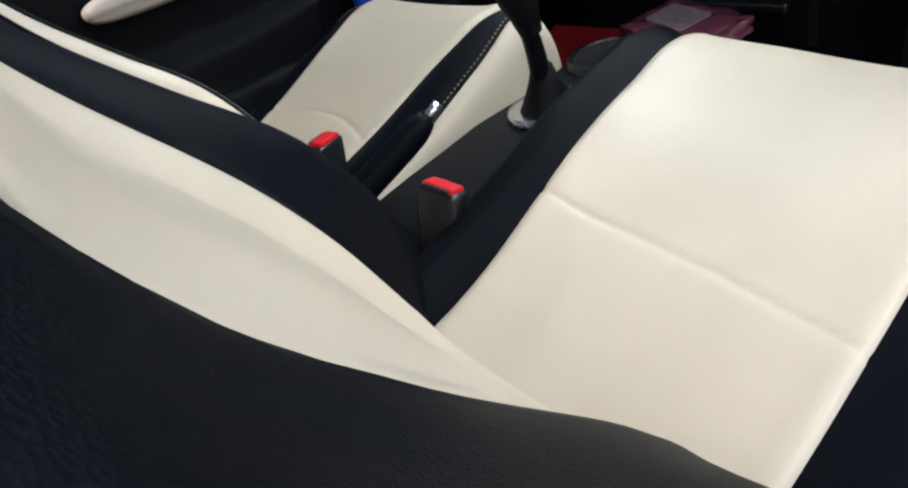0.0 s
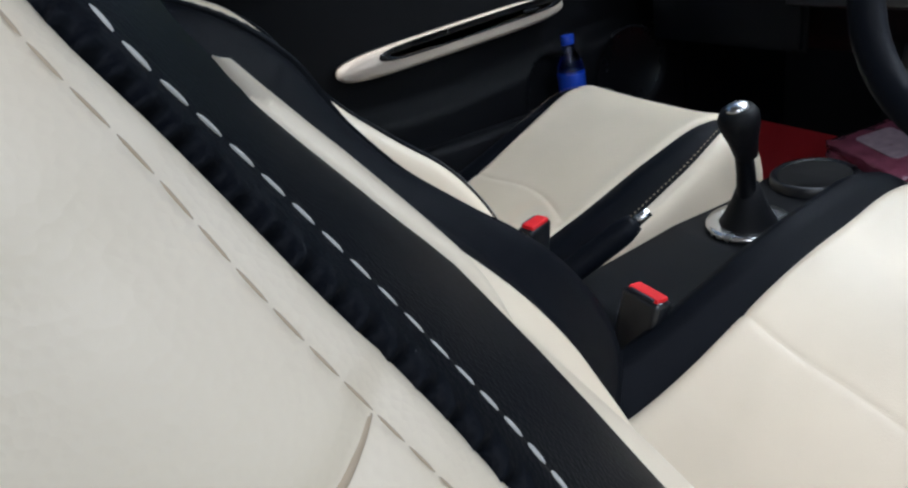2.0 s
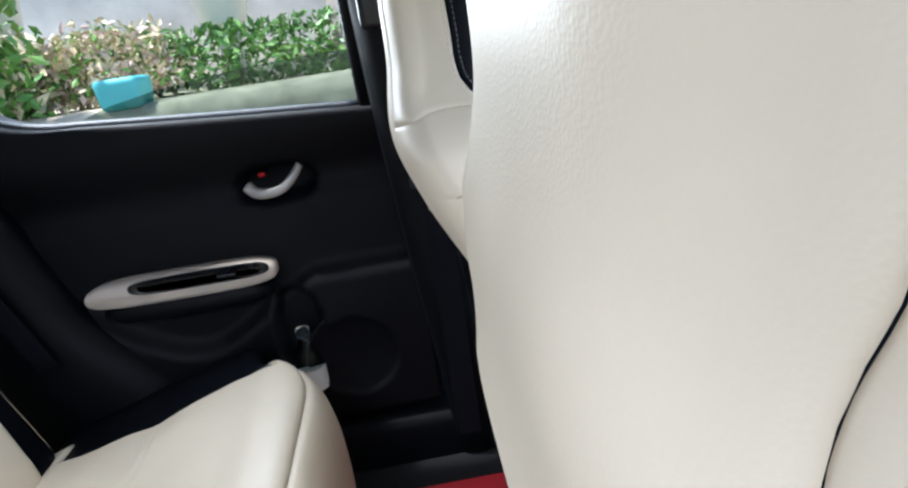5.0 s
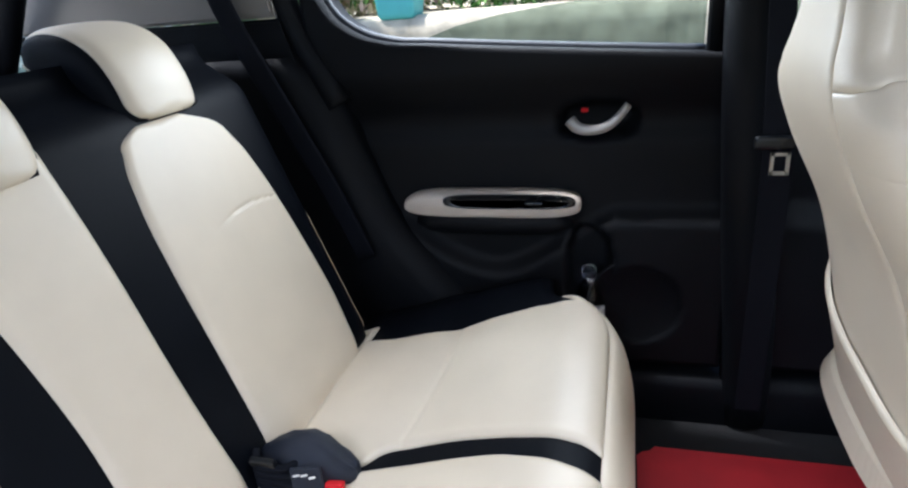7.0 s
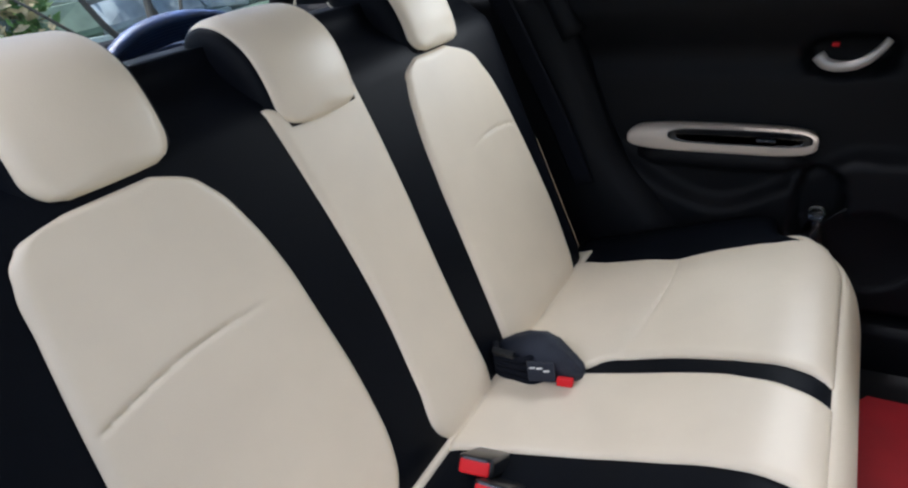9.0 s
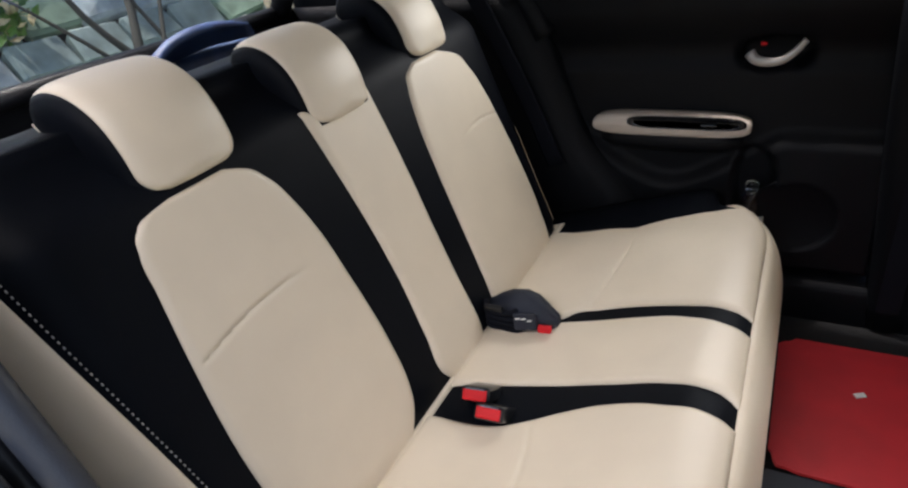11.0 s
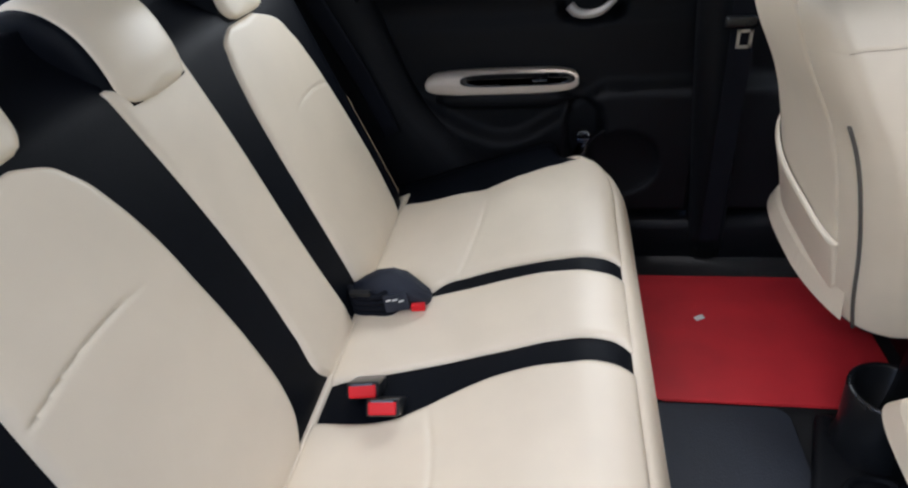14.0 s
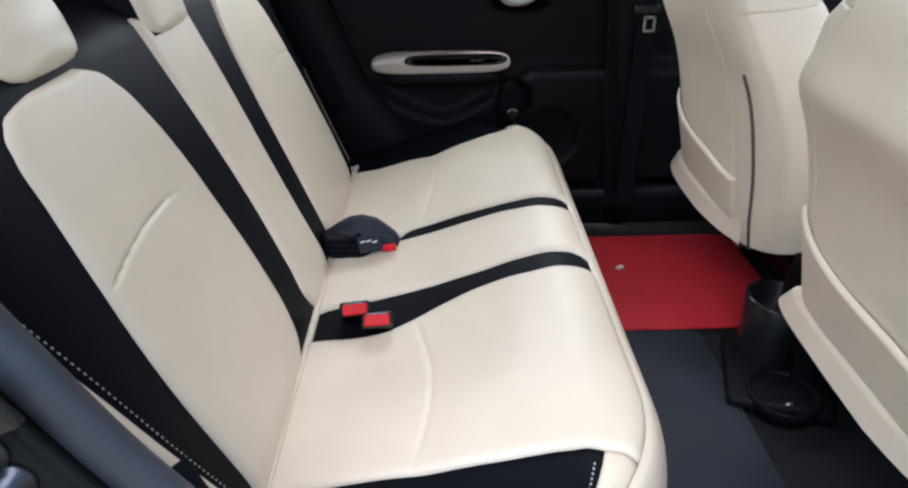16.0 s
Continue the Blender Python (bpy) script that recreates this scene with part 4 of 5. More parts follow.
def front_seat(label):
    seat = thing("front_seat", label, "car seat", "front seats")
    zz = np.r_[np.linspace(0.235, 0.69, 44), np.linspace(0.695, 0.85, 56), np.linspace(0.86, 1.06, 22)]
    nz_ = len(zz)
    dense = np.linspace(0, 360, 4001)
    ring = seat_back_fn(dense[None], np.full((1, 4001), 0.5))[0]
    run = np.r_[0, np.cumsum(np.linalg.norm(np.diff(ring, axis=0), axis=1))]
    aa = np.interp(np.linspace(0, run[-1], 132, endpoint=False), run, dense)
    P = seat_back_fn(np.repeat(aa[None], nz_, 0), np.repeat(zz[:, None], 132, 1))
    core = np.stack([0 * P[..., 0], np.repeat(((yf(zz) + yr(zz)) / 2)[:, None], 132, 1), P[..., 2]], 2)
    P = P - 0.0016 * (P - core) / (np.linalg.norm(P - core, axis=2, keepdims=True) + 1e-6)
    back = loft("backrest", list(P), BLACK, seat, "black bolstered backrest")
    wide = spline([0.24, 0.36, 0.5, 0.60, 0.625, 0.66, 0.70, 0.74, 0.775], [0.146, 0.141, 0.133, 0.128, 0.131, 0.141, 0.145, 0.140, 0.118])
    slim = spline([0.24, 0.36, 0.45, 0.52, 0.58, 0.64, 0.70, 0.775], [0.150, 0.140, 0.118, 0.100, 0.090, 0.080, 0.070, 0.058])
    tip = spline([0.24, 0.36, 0.5, 0.60, 0.625, 0.66, 0.70, 0.725, 0.745], [0.146, 0.141, 0.133, 0.128, 0.130, 0.137, 0.128, 0.108, 0.060])
    panel("front_panel", front_fn, lambda z: (-float(slim(z)), float(tip(z))) if SIDE[0] > 0 else (-float(wide(z)), float(slim(z))), 0.24, 0.745 if SIDE[0] > 0 else 0.765, 60, 90, CREAM, back, 0.004, 0.012, "cream front panel")
    seam_z = [0.235, 0.5, 0.637, 0.677, 0.717, 0.752, 0.777, 0.812]
    white_out = spline([0.235, 0.5, 0.64, 0.666, 0.681, 0.695, 0.705, 0.718, 0.733, 0.742, 0.751, 0.759, 0.769, 0.776, 0.783, 0.790, 0.797, 0.815], [22.5, 22.5, 25, 28.5, 31.2, 34.5, 37.3, 39.5, 42, 42.8, 42.4, 40.8, 37, 34.3, 30.7, 26.5, 22.5, 15])
    welt_out = spline([0.235, 0.5, 0.64, 0.682, 0.702, 0.719, 0.740, 0.752, 0.767, 0.7744, 0.782, 0.792, 0.815], [17, 17, 19.5, 24.2, 27.6, 30.2, 31.7, 31.9, 29.2, 25.8, 21.6, 17.4, 12])
    tan_out = spline([0.235, 0.5, 0.64, 0.685, 0.702, 0.720, 0.735, 0.750, 0.765, 0.775, 0.7857, 0.797, 0.815], [14, 14, 16, 20.5, 22.3, 23.6, 24.6, 25.2, 24.6, 21.0, 15, 10, 6])
    seam_out = lambda z: float(white_out(z))
    seam_in = lambda z: float(np.interp(z, seam_z, [46, 48, 46, 42, 40, 38, 34, 24]))
    HS = 24.2
    head_a = lambda z: float(np.interp(z, [0.795, 0.804, 0.815, 0.827, 0.85, 0.90, 1.03], [31.0, 24.0, 14.0, 8.5, 5.0, 4.0, 4.0]))
    top = lambda A: np.interp(-A, [-47, -34, -18, -10, 0, 10, 25, 62], [0.7893, 0.792, 0.7955, 0.7967, 0.797, 0.794, 0.789, 0.781])
    cross_z = lambda A: 0.7275 - 0.0060 * np.clip((24 - A) / 21, 0, 2.2)
    slim_top = lambda z: float(np.interp(z, [0.735, 0.785], [1.0, 0.5]))
    for sg in (1, -1):
        seam_a = seam_out if sg == SIDE[0] else seam_in
        m = (lambda A, Z: seat_back_fn(A, Z)) if sg > 0 else (lambda A, Z: seat_back_fn(180 - A, Z))
        def side_fn(A, V, m=m, sg=sg):
            Z = 0.24 + (top(A) - 0.24) * V
            P = m(A, Z)
            # a cross seam and a few soft puckers where the cover is drawn in
            k = 0.0013 * np.exp(-((Z - cross_z(A)) / 0.0026) ** 2)
            k += 0.0010 * (np.sin(Z * 330 + A * 0.05) + 0.6 * np.sin(Z * 517 - A * 0.11)) * np.exp(-((Z - 0.702) / 0.020) ** 2) * sstep(5, 28, A)
            P[..., 0] -= sg * k
            return P
        def head_fn(A, V, m=m):
            return m(A, top(A) + 0.0002 + (1.045 - top(A)) * V)
        zt = np.linspace(0.235, 0.815, 44)
        edge_a = (lambda z: welt_out(z) + 0.9) if sg == SIDE[0] else spline(zt, [around(z, seam_a(z), 0.0098 * slim_top(z), sg) for z in zt])
        outer_side = sg == SIDE[0]
        tan_a = tan_out if outer_side else spline(zt, [around(z, seam_a(z), float(np.interp(z, [0.68, 0.74, 0.785], [0.0135, 0.0150, 0.0120])), sg) for z in zt])
        panel("side_panel", side_fn, lambda v: (-62, float(edge_a(0.24 + 0.554 * v))), 0.0, 1.0, 90, 340, CREAM, back, 0.0022, 0.006, "cream side panel", vflip=sg < 0, skirt=0.005)
        panel("headrest_side", head_fn, lambda v: (-62, head_a(0.800 + 0.245 * v)), 0.0, 1.0, 50, 80, CREAM, back, 0.0026, 0.007, "cream headrest side", vflip=sg < 0, skirt=0.005)
        zs = np.linspace(0.26, 0.795, 160)
        for line_a, mat_, lift, nm in ((np.array([seam_a(z) for z in zs]), THREAD, 0.0026, "white stitching"), (tan_a(zs), TAN, 0.0040, "tan stitching")):
            Pn = seat_back_fn((line_a if sg > 0 else 180 - line_a)[None], zs[None])[0]
            N = outward(Pn, zs)
            if mat_ is TAN:
                lift = (lift + (0.0014 if outer_side else 0.0035) * sstep(0.70, 0.76, zs))[:, None]
            elif outer_side:
                lift = (lift + 0.0024 + 0.0010 * sstep(0.715, 0.75, zs))[:, None]
            stitches("stitching", Pn + N * lift, N, mat_, back, 0.0042 if mat_ is THREAD else 0.0050, 0.0014 if mat_ is THREAD else 0.0008, 0.00032 if mat_ is THREAD else 0.00017, nm)
        sa = np.linspace(23.5, -18, 60)
        cross = side_fn(sa[None], ((cross_z(sa) - 0.24) / (top(sa) - 0.24))[None])[0]
        tube("cross_seam", cross + outward(cross, cross[:, 2]) * np.linspace(0.0022, 0.0032, 60)[:, None], 0.0007, TAN, back, "tan cross seam", n=6)
        # scalloped black welt between the two threads
        zw = np.linspace(0.26, 0.7935, 900)
        near, far_ = [spline(zt, [around(z, seam_a(z), d * slim_top(z), sg) for z in zt])(zw) for d in (0.0010, 0.0107)]
        far_ = welt_out(zw) - 0.6 if outer_side else far_
        far_ = far_ + (near - far_) * (0.24 if outer_side else 0.21) * np.abs(np.sin(np.cumsum(np.r_[0, np.hypot(np.diff(zw), np.diff(hwf(zw)))]) * math.pi / 0.0054))
        panel("welt", m, lambda z: (float(np.interp(z, zw, far_)), float(np.interp(z, zw, near))), 0.26, 0.7935, 8, 900, BLACK, back, 0.0012, 0.0025, "black scalloped welt", vflip=sg < 0, lift=0.0015 if outer_side else 0.0010)
        zs = np.linspace(0.809, 1.03, 60)
        strip_a = [spline(zs, [around(z, head_a(z), -d, sg) for z in zs]) for d in (0.0062, 0.0010)]
        panel("headrest_welt", m, lambda z: (float(strip_a[1](z)), float(strip_a[0](z)) - 0.4), 0.809, 1.03, 8, 60, BLACK, back, 0.0008, 0.002, "black headrest welt", vflip=sg < 0, lift=0.0006)
        for d, mat_, lift in ((-0.0068, THREAD, 0.0016), (0.0050, TAN, 0.0034)):
            A = np.array([around(z, head_a(z), d, sg) for z in zs])
            Pn = seat_back_fn((A if sg > 0 else 180 - A)[None], zs[None])[0]
            N = outward(Pn, zs)
            stitches("stitching", Pn + N * lift, N, mat_, back, 0.0040, 0.0018, 0.00024)
    panel("rear_panel", seat_back_fn, lambda z: (-117.5, -62.5), 0.24, 1.045, 40, 90, CREAM, back, 0.003, 0.01, "cream rear panel")
    # pocket across the rear, its mouth sagging towards the zip
    mouth = lambda A: 0.385 + 0.075 * np.clip((-A - 60) / 75, 0, 1) ** 1.5
    def pocket_fn(A, V):
        top = mouth(A)
        Z = 0.262 + (top - 0.262) * V
        P = seat_back_fn(A, Z)
        N = np.stack([P[..., 0], (P[..., 1] - (yf(Z) + yr(Z)) / 2) * 2, 0 * Z], 2)
        N /= np.linalg.norm(N, axis=2, keepdims=True)
        w = np.exp(-((A + 100) / 45) ** 4)
        return P + N * (0.003 + 0.010 * V ** 2 * w)[..., None]
    panel("seat_pocket", pocket_fn, lambda v: (-150, -60), 0.0, 1.0, 60, 30, CREAM, back, 0.003, 0.006, "cream pocket on the seat's rear")
    zs = np.linspace(0.235, 0.61, 30)
    Pz = seat_back_fn(np.full((1, 30), -42.0), zs[None])[0]
    tube("zip", Pz + outward(Pz, zs) * 0.004, 0.0034, ZIP, back, "grey-brown zip", n=6)
    # stiff band along the bottom of the cover, standing off most at its outer end
    hem_a = np.linspace(-172, -50, 60)
    flare = (np.clip((-60 - hem_a) / 100, 0, 1) ** 1.3)[:, None]
    def hem(z, out):
        P = seat_back_fn(hem_a[None], np.full((1, 60), z))[0]
        N = outward(P, np.full(60, z))
        N[:, 2] = 0
        return P + N * out
    low = np.array((0, 0, 1.0))
    h0, h1, h2, h3, h4 = hem(0.300, 0.004), hem(0.285, 0.008 + 0.026 * flare), hem(0.262, 0.014 + 0.052 * flare) - low * 0.016, hem(0.262, 0.009 + 0.047 * flare) - low * 0.018, hem(0.29, -0.002)
    loft("cover_hem", [np.stack([h0[i], h1[i], h2[i], h3[i], h4[i]]) for i in range(60)], CREAM, back, "stiff cream hem", smooth=False)
    # cushion
    sp = np.linspace(0, 0.75, 50)
    wp = np.linspace(-0.47, 0.47, 60)
    C = seat_cush_fn(np.repeat(wp[None], 50, 0), np.repeat(sp[:, None], 60, 1))
    rows = [np.concatenate([C[j] - np.array((0, 0, 0.003)), [[0.2, fy(sp[j]), 0.10], [-0.2, fy(sp[j]), 0.10]]]) for j in range(50)]
    cush = loft("seat_cushion", rows, BLACK, seat, "black cushion base and bolsters")
    cw_ = spline([0.0, 0.1, 0.25, 0.40, 0.5, 0.6], [0.146, 0.147, 0.157, 0.172, 0.185, 0.19])
    sw_ = spline([0.0, 0.1, 0.25, 0.40, 0.5, 0.6], [0.235, 0.235, 0.235, 0.228, 0.212, 0.200])
    if SIDE[0] > 0:
        cw_ = spline([0.0, 0.25, 0.6], [0.134, 0.134, 0.140])
    near = spline([0.0, 0.1, 0.25, 0.40, 0.5, 0.6], [0.160, 0.167, 0.176, 0.181, 0.186, 0.186]) if SIDE[0] > 0 else cw_
    low_w = (lambda s: 0.300) if SIDE[0] > 0 else (lambda s: float(sw_(s)))
    seam_c = (lambda u: np.interp(u, [-0.19, -0.12, -0.05, 0.03, 0.10, 0.16], [0.205, 0.208, 0.207, 0.199, 0.186, 0.170])) if SIDE[0] > 0 else (lambda u: 0.20 + 0.035 * np.cos(np.clip(np.abs(u) / 0.15, 0, 1) * np.pi / 2))
    def cg(W, S):
        P = seat_cush_fn(W, S)
        P[..., 2] -= 0.0022 * np.exp(-((S - seam_c(W)) / 0.0035) ** 2)
        return P
    panel("cushion_panel", cg, lambda s: (-float(near(s)), float(cw_(s))), 0.03, 0.74, 60, 200, CREAM, cush, 0.005, 0.012, "cream seat panel")
    panel("side_panel", seat_cush_fn, lambda s: (float(sw_(s)), 0.46), 0.0, 0.72, 24, 70, CREAM, cush, 0.004, 0.01, "cream cushion side")
    panel("side_panel", seat_cush_fn, lambda s: (-0.46, -low_w(s)), 0.0, 0.72, 24, 70, CREAM, cush, 0.004, 0.01, "cream cushion side")
    for sg in (1, -1):
        sl = np.linspace(0.05, 0.52, 60)
        line = seat_cush_fn(np.array([[sg * ((float(sw_(s)) if sg > 0 else low_w(s)) - 0.006) for s in sl]]), sl[None])[0]
        stitches("stitching", line + np.array((sg * 0.0006, 0, 0.0006)), np.tile((sg * 0.6, 0, 0.8), (60, 1)), TAN, cush, 0.004, 0.004, 0.0007)
    box("seat_rail", (0.04, 0.5, 0.05), (-0.17, 0.2, 0.045), STEEL, seat, "steel seat rail", bevel=0.006)
    box("seat_rail", (0.04, 0.5, 0.05), (0.17, 0.2, 0.045), STEEL, seat, "steel seat rail", bevel=0.006)
    return seat


driver = front_seat("cream and black leatherette driver seat with white stitching")
driver.matrix_world = pose(0.358, 1.152, 0.006)
SIDE[0] = -1
passenger = front_seat("cream and black leatherette front passenger seat")
passenger.matrix_world = pose(-0.315, 1.152, 0)


# ---- between the front seats ----
console = thing("centre_console", "black plastic centre console with cup holders", "console")
loft("console_body", [[(x * w, y, z0) if k else (x * w * 0.8, y, z1) for x, k in ((-1, 1), (-1, 0), (1, 0), (1, 1))] for y, w, z0, z1 in ((1.0, 0.06, -0.01, 0.10), (1.03, 0.07, -0.01, 0.17), (1.10, 0.085, -0.01, 0.23), (1.25, 0.09, -0.01, 0.29), (1.45, 0.095, -0.01, 0.315), (1.75, 0.11, -0.01, 0.32), (1.84, 0.11, -0.01, 0.255), (2.0, 0.12, -0.01, 0.25), (2.15, 0.12, -0.01, 0.40))], TRIM, console, smooth=False)
lathe("shifter_ring", [(0.049, 0), (0.058, 0.006), (0.055, 0.014), (0.047, 0.012)], (0.004, 1.518, 0.312), CHROME, console, "chrome shifter ring")
lathe("shifter_boot", [(0.047, 0), (0.042, 0.006), (0.033, 0.022), (0.021, 0.048), (0.014, 0.070)], (0.004, 1.518, 0.312), TRIM, console, "black leatherette shifter boot")
tube("shift_stick", curve_pts([(0.004, 1.515, 0.35), (0.010, 1.507, 0.40), (0.020, 1.49, 0.45)], 10), np.linspace(0.014, 0.011, 10), TRIM, console)
lathe("shift_knob", [(0.004, -0.035), (0.014, -0.034), (0.018, -0.01), (0.024, 0.012), (0.025, 0.026), (0.020, 0.036), (0.002, 0.037)], (0.026, 1.482, 0.470), TRIM, console, "black shift knob", m=pose(0, 0, 0, 14, 0, 0))
lathe("knob_cap", [(0.002, 0), (0.0145, 0), (0.0138, 0.004), (0.010, 0.007), (0.001, 0.008)], (0.026, 1.4735, 0.5045), CHROME, console, "silver knob cap", m=pose(0, 0, 0, 14, 0, 0))
lathe("cup_holder", [(0.048, -0.004), (0.051, 0.012), (0.0555, 0.0155), (0.060, 0.012), (0.061, -0.01), (0.058, -0.05)], (-0.026, 1.684, 0.318), GLOSSY, console, "glossy cup holder", oval=1.05)
# shallow black disc: its colour stands in for the shade of a deep cup
lathe("cup_depth_disc", [(0.001, -0.004), (0.044, -0.0035), (0.0495, 0.004), (0.0500, 0.0105)], (-0.026, 1.684, 0.320), CARPET_AND_FILL, console, "black disc painted as the cup's shaded depth", oval=1.05)
lathe("rear_cup_holder", [(0.03, 0.02), (0.048, 0.025), (0.056, 0.165), (0.062, 0.17), (0.066, 0.165), (0.060, 0.06), (0.075, 0.0), (0.08, -0.03)], (-0.045, 0.992, 0.0), GLOSSY, console, "black rear cup holder")
box("console_foot", (0.23, 0.20, 0.035), (0.020, 0.985, 0.014), TRIM, console, bevel=0.014, rot=(0, 0, -18))
loft("console_end", [[(-0.045 + 0.072 * k * math.cos(a), 1.055 + 0.050 * k * math.sin(a), z) for a in np.linspace(0, 2 * math.pi, 24, endpoint=False)] for z, k in ((0.0, 1.15), (0.12, 1.0), (0.22, 0.96), (0.245, 0.85), (0.252, 0.5))], TRIM, console, "black rounded console end")
lathe("lower_cup", [(0.040, 0.004), (0.056, 0.006), (0.060, 0.030), (0.066, 0.034), (0.069, 0.030), (0.066, 0.0)], (0.095, 0.965, 0.006), TRIM, console, "low black cup ring")

stack = thing("centre_stack", "black plastic centre stack under the dashboard", "car trim")
loft("stack_body", [[(-0.13 * k, y, z0), (-0.12 * k, y, z1), (0.12 * k, y, z1), (0.13 * k, y, z0)] for y, z0, z1, k in ((1.975, 0.24, 0.48, 1.0), (1.99, 0.23, 0.53, 1.06), (2.10, 0.0, 0.58, 1.1), (2.35, 0.0, 0.60, 1.1))], TRIM, stack, smooth=False)

box("tray_lip", (0.20, 0.016, 0.020), (0.0, 1.968, 0.300), GLOSSY, stack, "black tray lip", bevel=0.005)
box("climate_panel", (0.19, 0.014, 0.080), (0.0, 1.968, 0.42), GLOSSY, stack, "glossy black control panel", bevel=0.005, rot=(-8, 0, 0))
for sx in (-0.055, 0.0, 0.055):
    lathe("control_knob", [(0.018, 0.0), (0.018, 0.008), (0.015, 0.014), (0.004, 0.015)], (sx, 1.958, 0.42), TRIM, stack, "round black control knob", n=18, m=pose(0, 0, 0, 90, 0, 0))

brake = thing("handbrake", "black handbrake lever with a silver button", "handbrake")
tube("lever_arm", [(-0.045, 1.10, 0.25), (-0.034, 1.17, 0.305), (-0.024, 1.225, 0.342)], 0.013, GLOSSY, brake)
tube("lever_grip", curve_pts([(-0.028, 1.190, 0.320), (-0.022, 1.225, 0.342), (-0.006, 1.285, 0.374), (0.006, 1.325, 0.397)], 20), np.r_[0.014, 0.0175, np.linspace(0.0185, 0.0180, 14), 0.0180, 0.0170, 0.015, 0.012], BLACK, brake, "black grip")
tube("release_button", [(0.006, 1.322, 0.395), (0.012, 1.342, 0.408)], [0.0075, 0.007], CHROME, brake, "silver release button")
box("brake_slot", (0.05, 0.16, 0.02), (-0.036, 1.14, 0.283), GLOSSY, brake, bevel=0.006, rot=(10, 0, 0))


def buckle(at, rot, label, group="seat belt buckles", stalk=0.16):
    """A belt buckle: black housing with a red press button on its end."""
    b = thing("belt_buckle", label, "seat belt buckle", group)
    box("housing", (0.052, 0.026, 0.085), (0, 0, -0.043), GLOSSY, b, "black housing", bevel=0.006)
    box("press_button", (0.042, 0.019, 0.008), (0, 0.001, 0.0), REDBTN, b, "red press button", bevel=0.003)
    box("slot", (0.034, 0.004, 0.004), (0, -0.009, 0.001), BOLT, b, bevel=0.001)
    tube("stalk", [(0, 0, -0.08), (0, 0.0, -0.08 - stalk)], 0.011, GLOSSY, b, n=8, flat=1.6)
    b.matrix_world = pose(*at, *rot)
    return b


buckle((0.114, 1.252, 0.374), (-14, 6, 8), "black belt buckle with red button beside the driver seat")
buckle((-0.110, 1.243, 0.386), (-8, -6, -62), "black belt buckle with red button beside the passenger seat")
buckle((0.137, 0.150, 0.300), (-52, 0, -82), "black belt buckle with red button on the rear seat", "rear belt buckles", 0.03)
buckle((0.170, 0.190, 0.302), (-46, 0, -86), "black belt buckle with red button on the rear seat", "rear belt buckles", 0.03)

bits = thing("metal_clips", "two small bent steel clips in the low console cup", "clip")
tube("clip", curve_pts([(0.005, 0.880, 0.018), (0.015, 0.872, 0.028), (0.030, 0.870, 0.022), (0.034, 0.878, 0.016)], 12), 0.0035, STEEL, bits, n=8)
tube("clip", curve_pts([(0.050, 0.895, 0.018), (0.062, 0.885, 0.032), (0.058, 0.870, 0.022)], 12), 0.003, STEEL, bits, n=8)
bits.matrix_world = pose(0.060, 0.082, 0)

# folded lap belt in a pouch on the rear seat
NYLON = material("dark_blue_nylon", (0.010, 0.014, 0.026), 0.5, grain=0.5, grain_size=900, vary=0.3, vary_size=30, spec=0.4)
pouch = thing("folded_seat_belt", "folded black lap belt with a red buckle on the rear seat", "seat belt")
rows = []
for y, k, zt in ((0.056, 0.25, 0.285), (0.062, 0.75, 0.302), (0.085, 0.97, 0.318), (0.112, 1.0, 0.332), (0.138, 1.0, 0.336), (0.163, 0.92, 0.327), (0.186, 0.72, 0.308), (0.203, 0.45, 0.292), (0.209, 0.18, 0.284)):
    a = np.linspace(0, 2 * np.pi, 28, endpoint=False)
    c, q = np.cos(a), np.sin(a)
    zb = 0.252 + 0.05 * (y - 0.056)
    x = -0.128 + 0.038 * k * np.sign(c) * np.abs(c) ** 0.75 * (1 - 0.45 * np.clip(q, 0, 1)) + 0.003 * np.sin(5 * a + 40 * y)
    rows.append(np.stack([x, np.full(28, y), (zb + zt) / 2 + (zt - zb) / 2 * np.sign(q) * np.abs(q) ** 0.8 + 0.002 * np.sin(7 * a + 60 * y)], 1))
loft("belt_roll", rows, NYLON, pouch, "dark blue folded cover")
for k in range(4):
    z = 0.268 + 0.0125 * k
    tube("belt_fold", curve_pts([(-0.112, 0.060, z + 0.003), (-0.090, 0.072, z), (-0.086, 0.105, z - 0.001), (-0.088, 0.140 - 0.006 * k, z), (-0.100, 0.152 - 0.006 * k, z + 0.003)], 18), 0.0062, WEBBING, pouch, "folded belt webbing", n=10, flat=0.85)
box("belt_tongue_slot", (0.010, 0.040, 0.016), (-0.085, 0.088, 0.312), GLOSSY, pouch, "black plastic tongue", bevel=0.003, rot=(0, 20, 0))
box("flap", (0.006, 0.046, 0.034), (-0.083, 0.154, 0.296), NYLON, pouch, "printed nylon flap", bevel=0.002, rot=(8, -12, 4))
box("press_button", (0.014, 0.026, 0.014), (-0.088, 0.192, 0.283), REDBTN, pouch, "red press button", bevel=0.003, rot=(0, -20, 8))
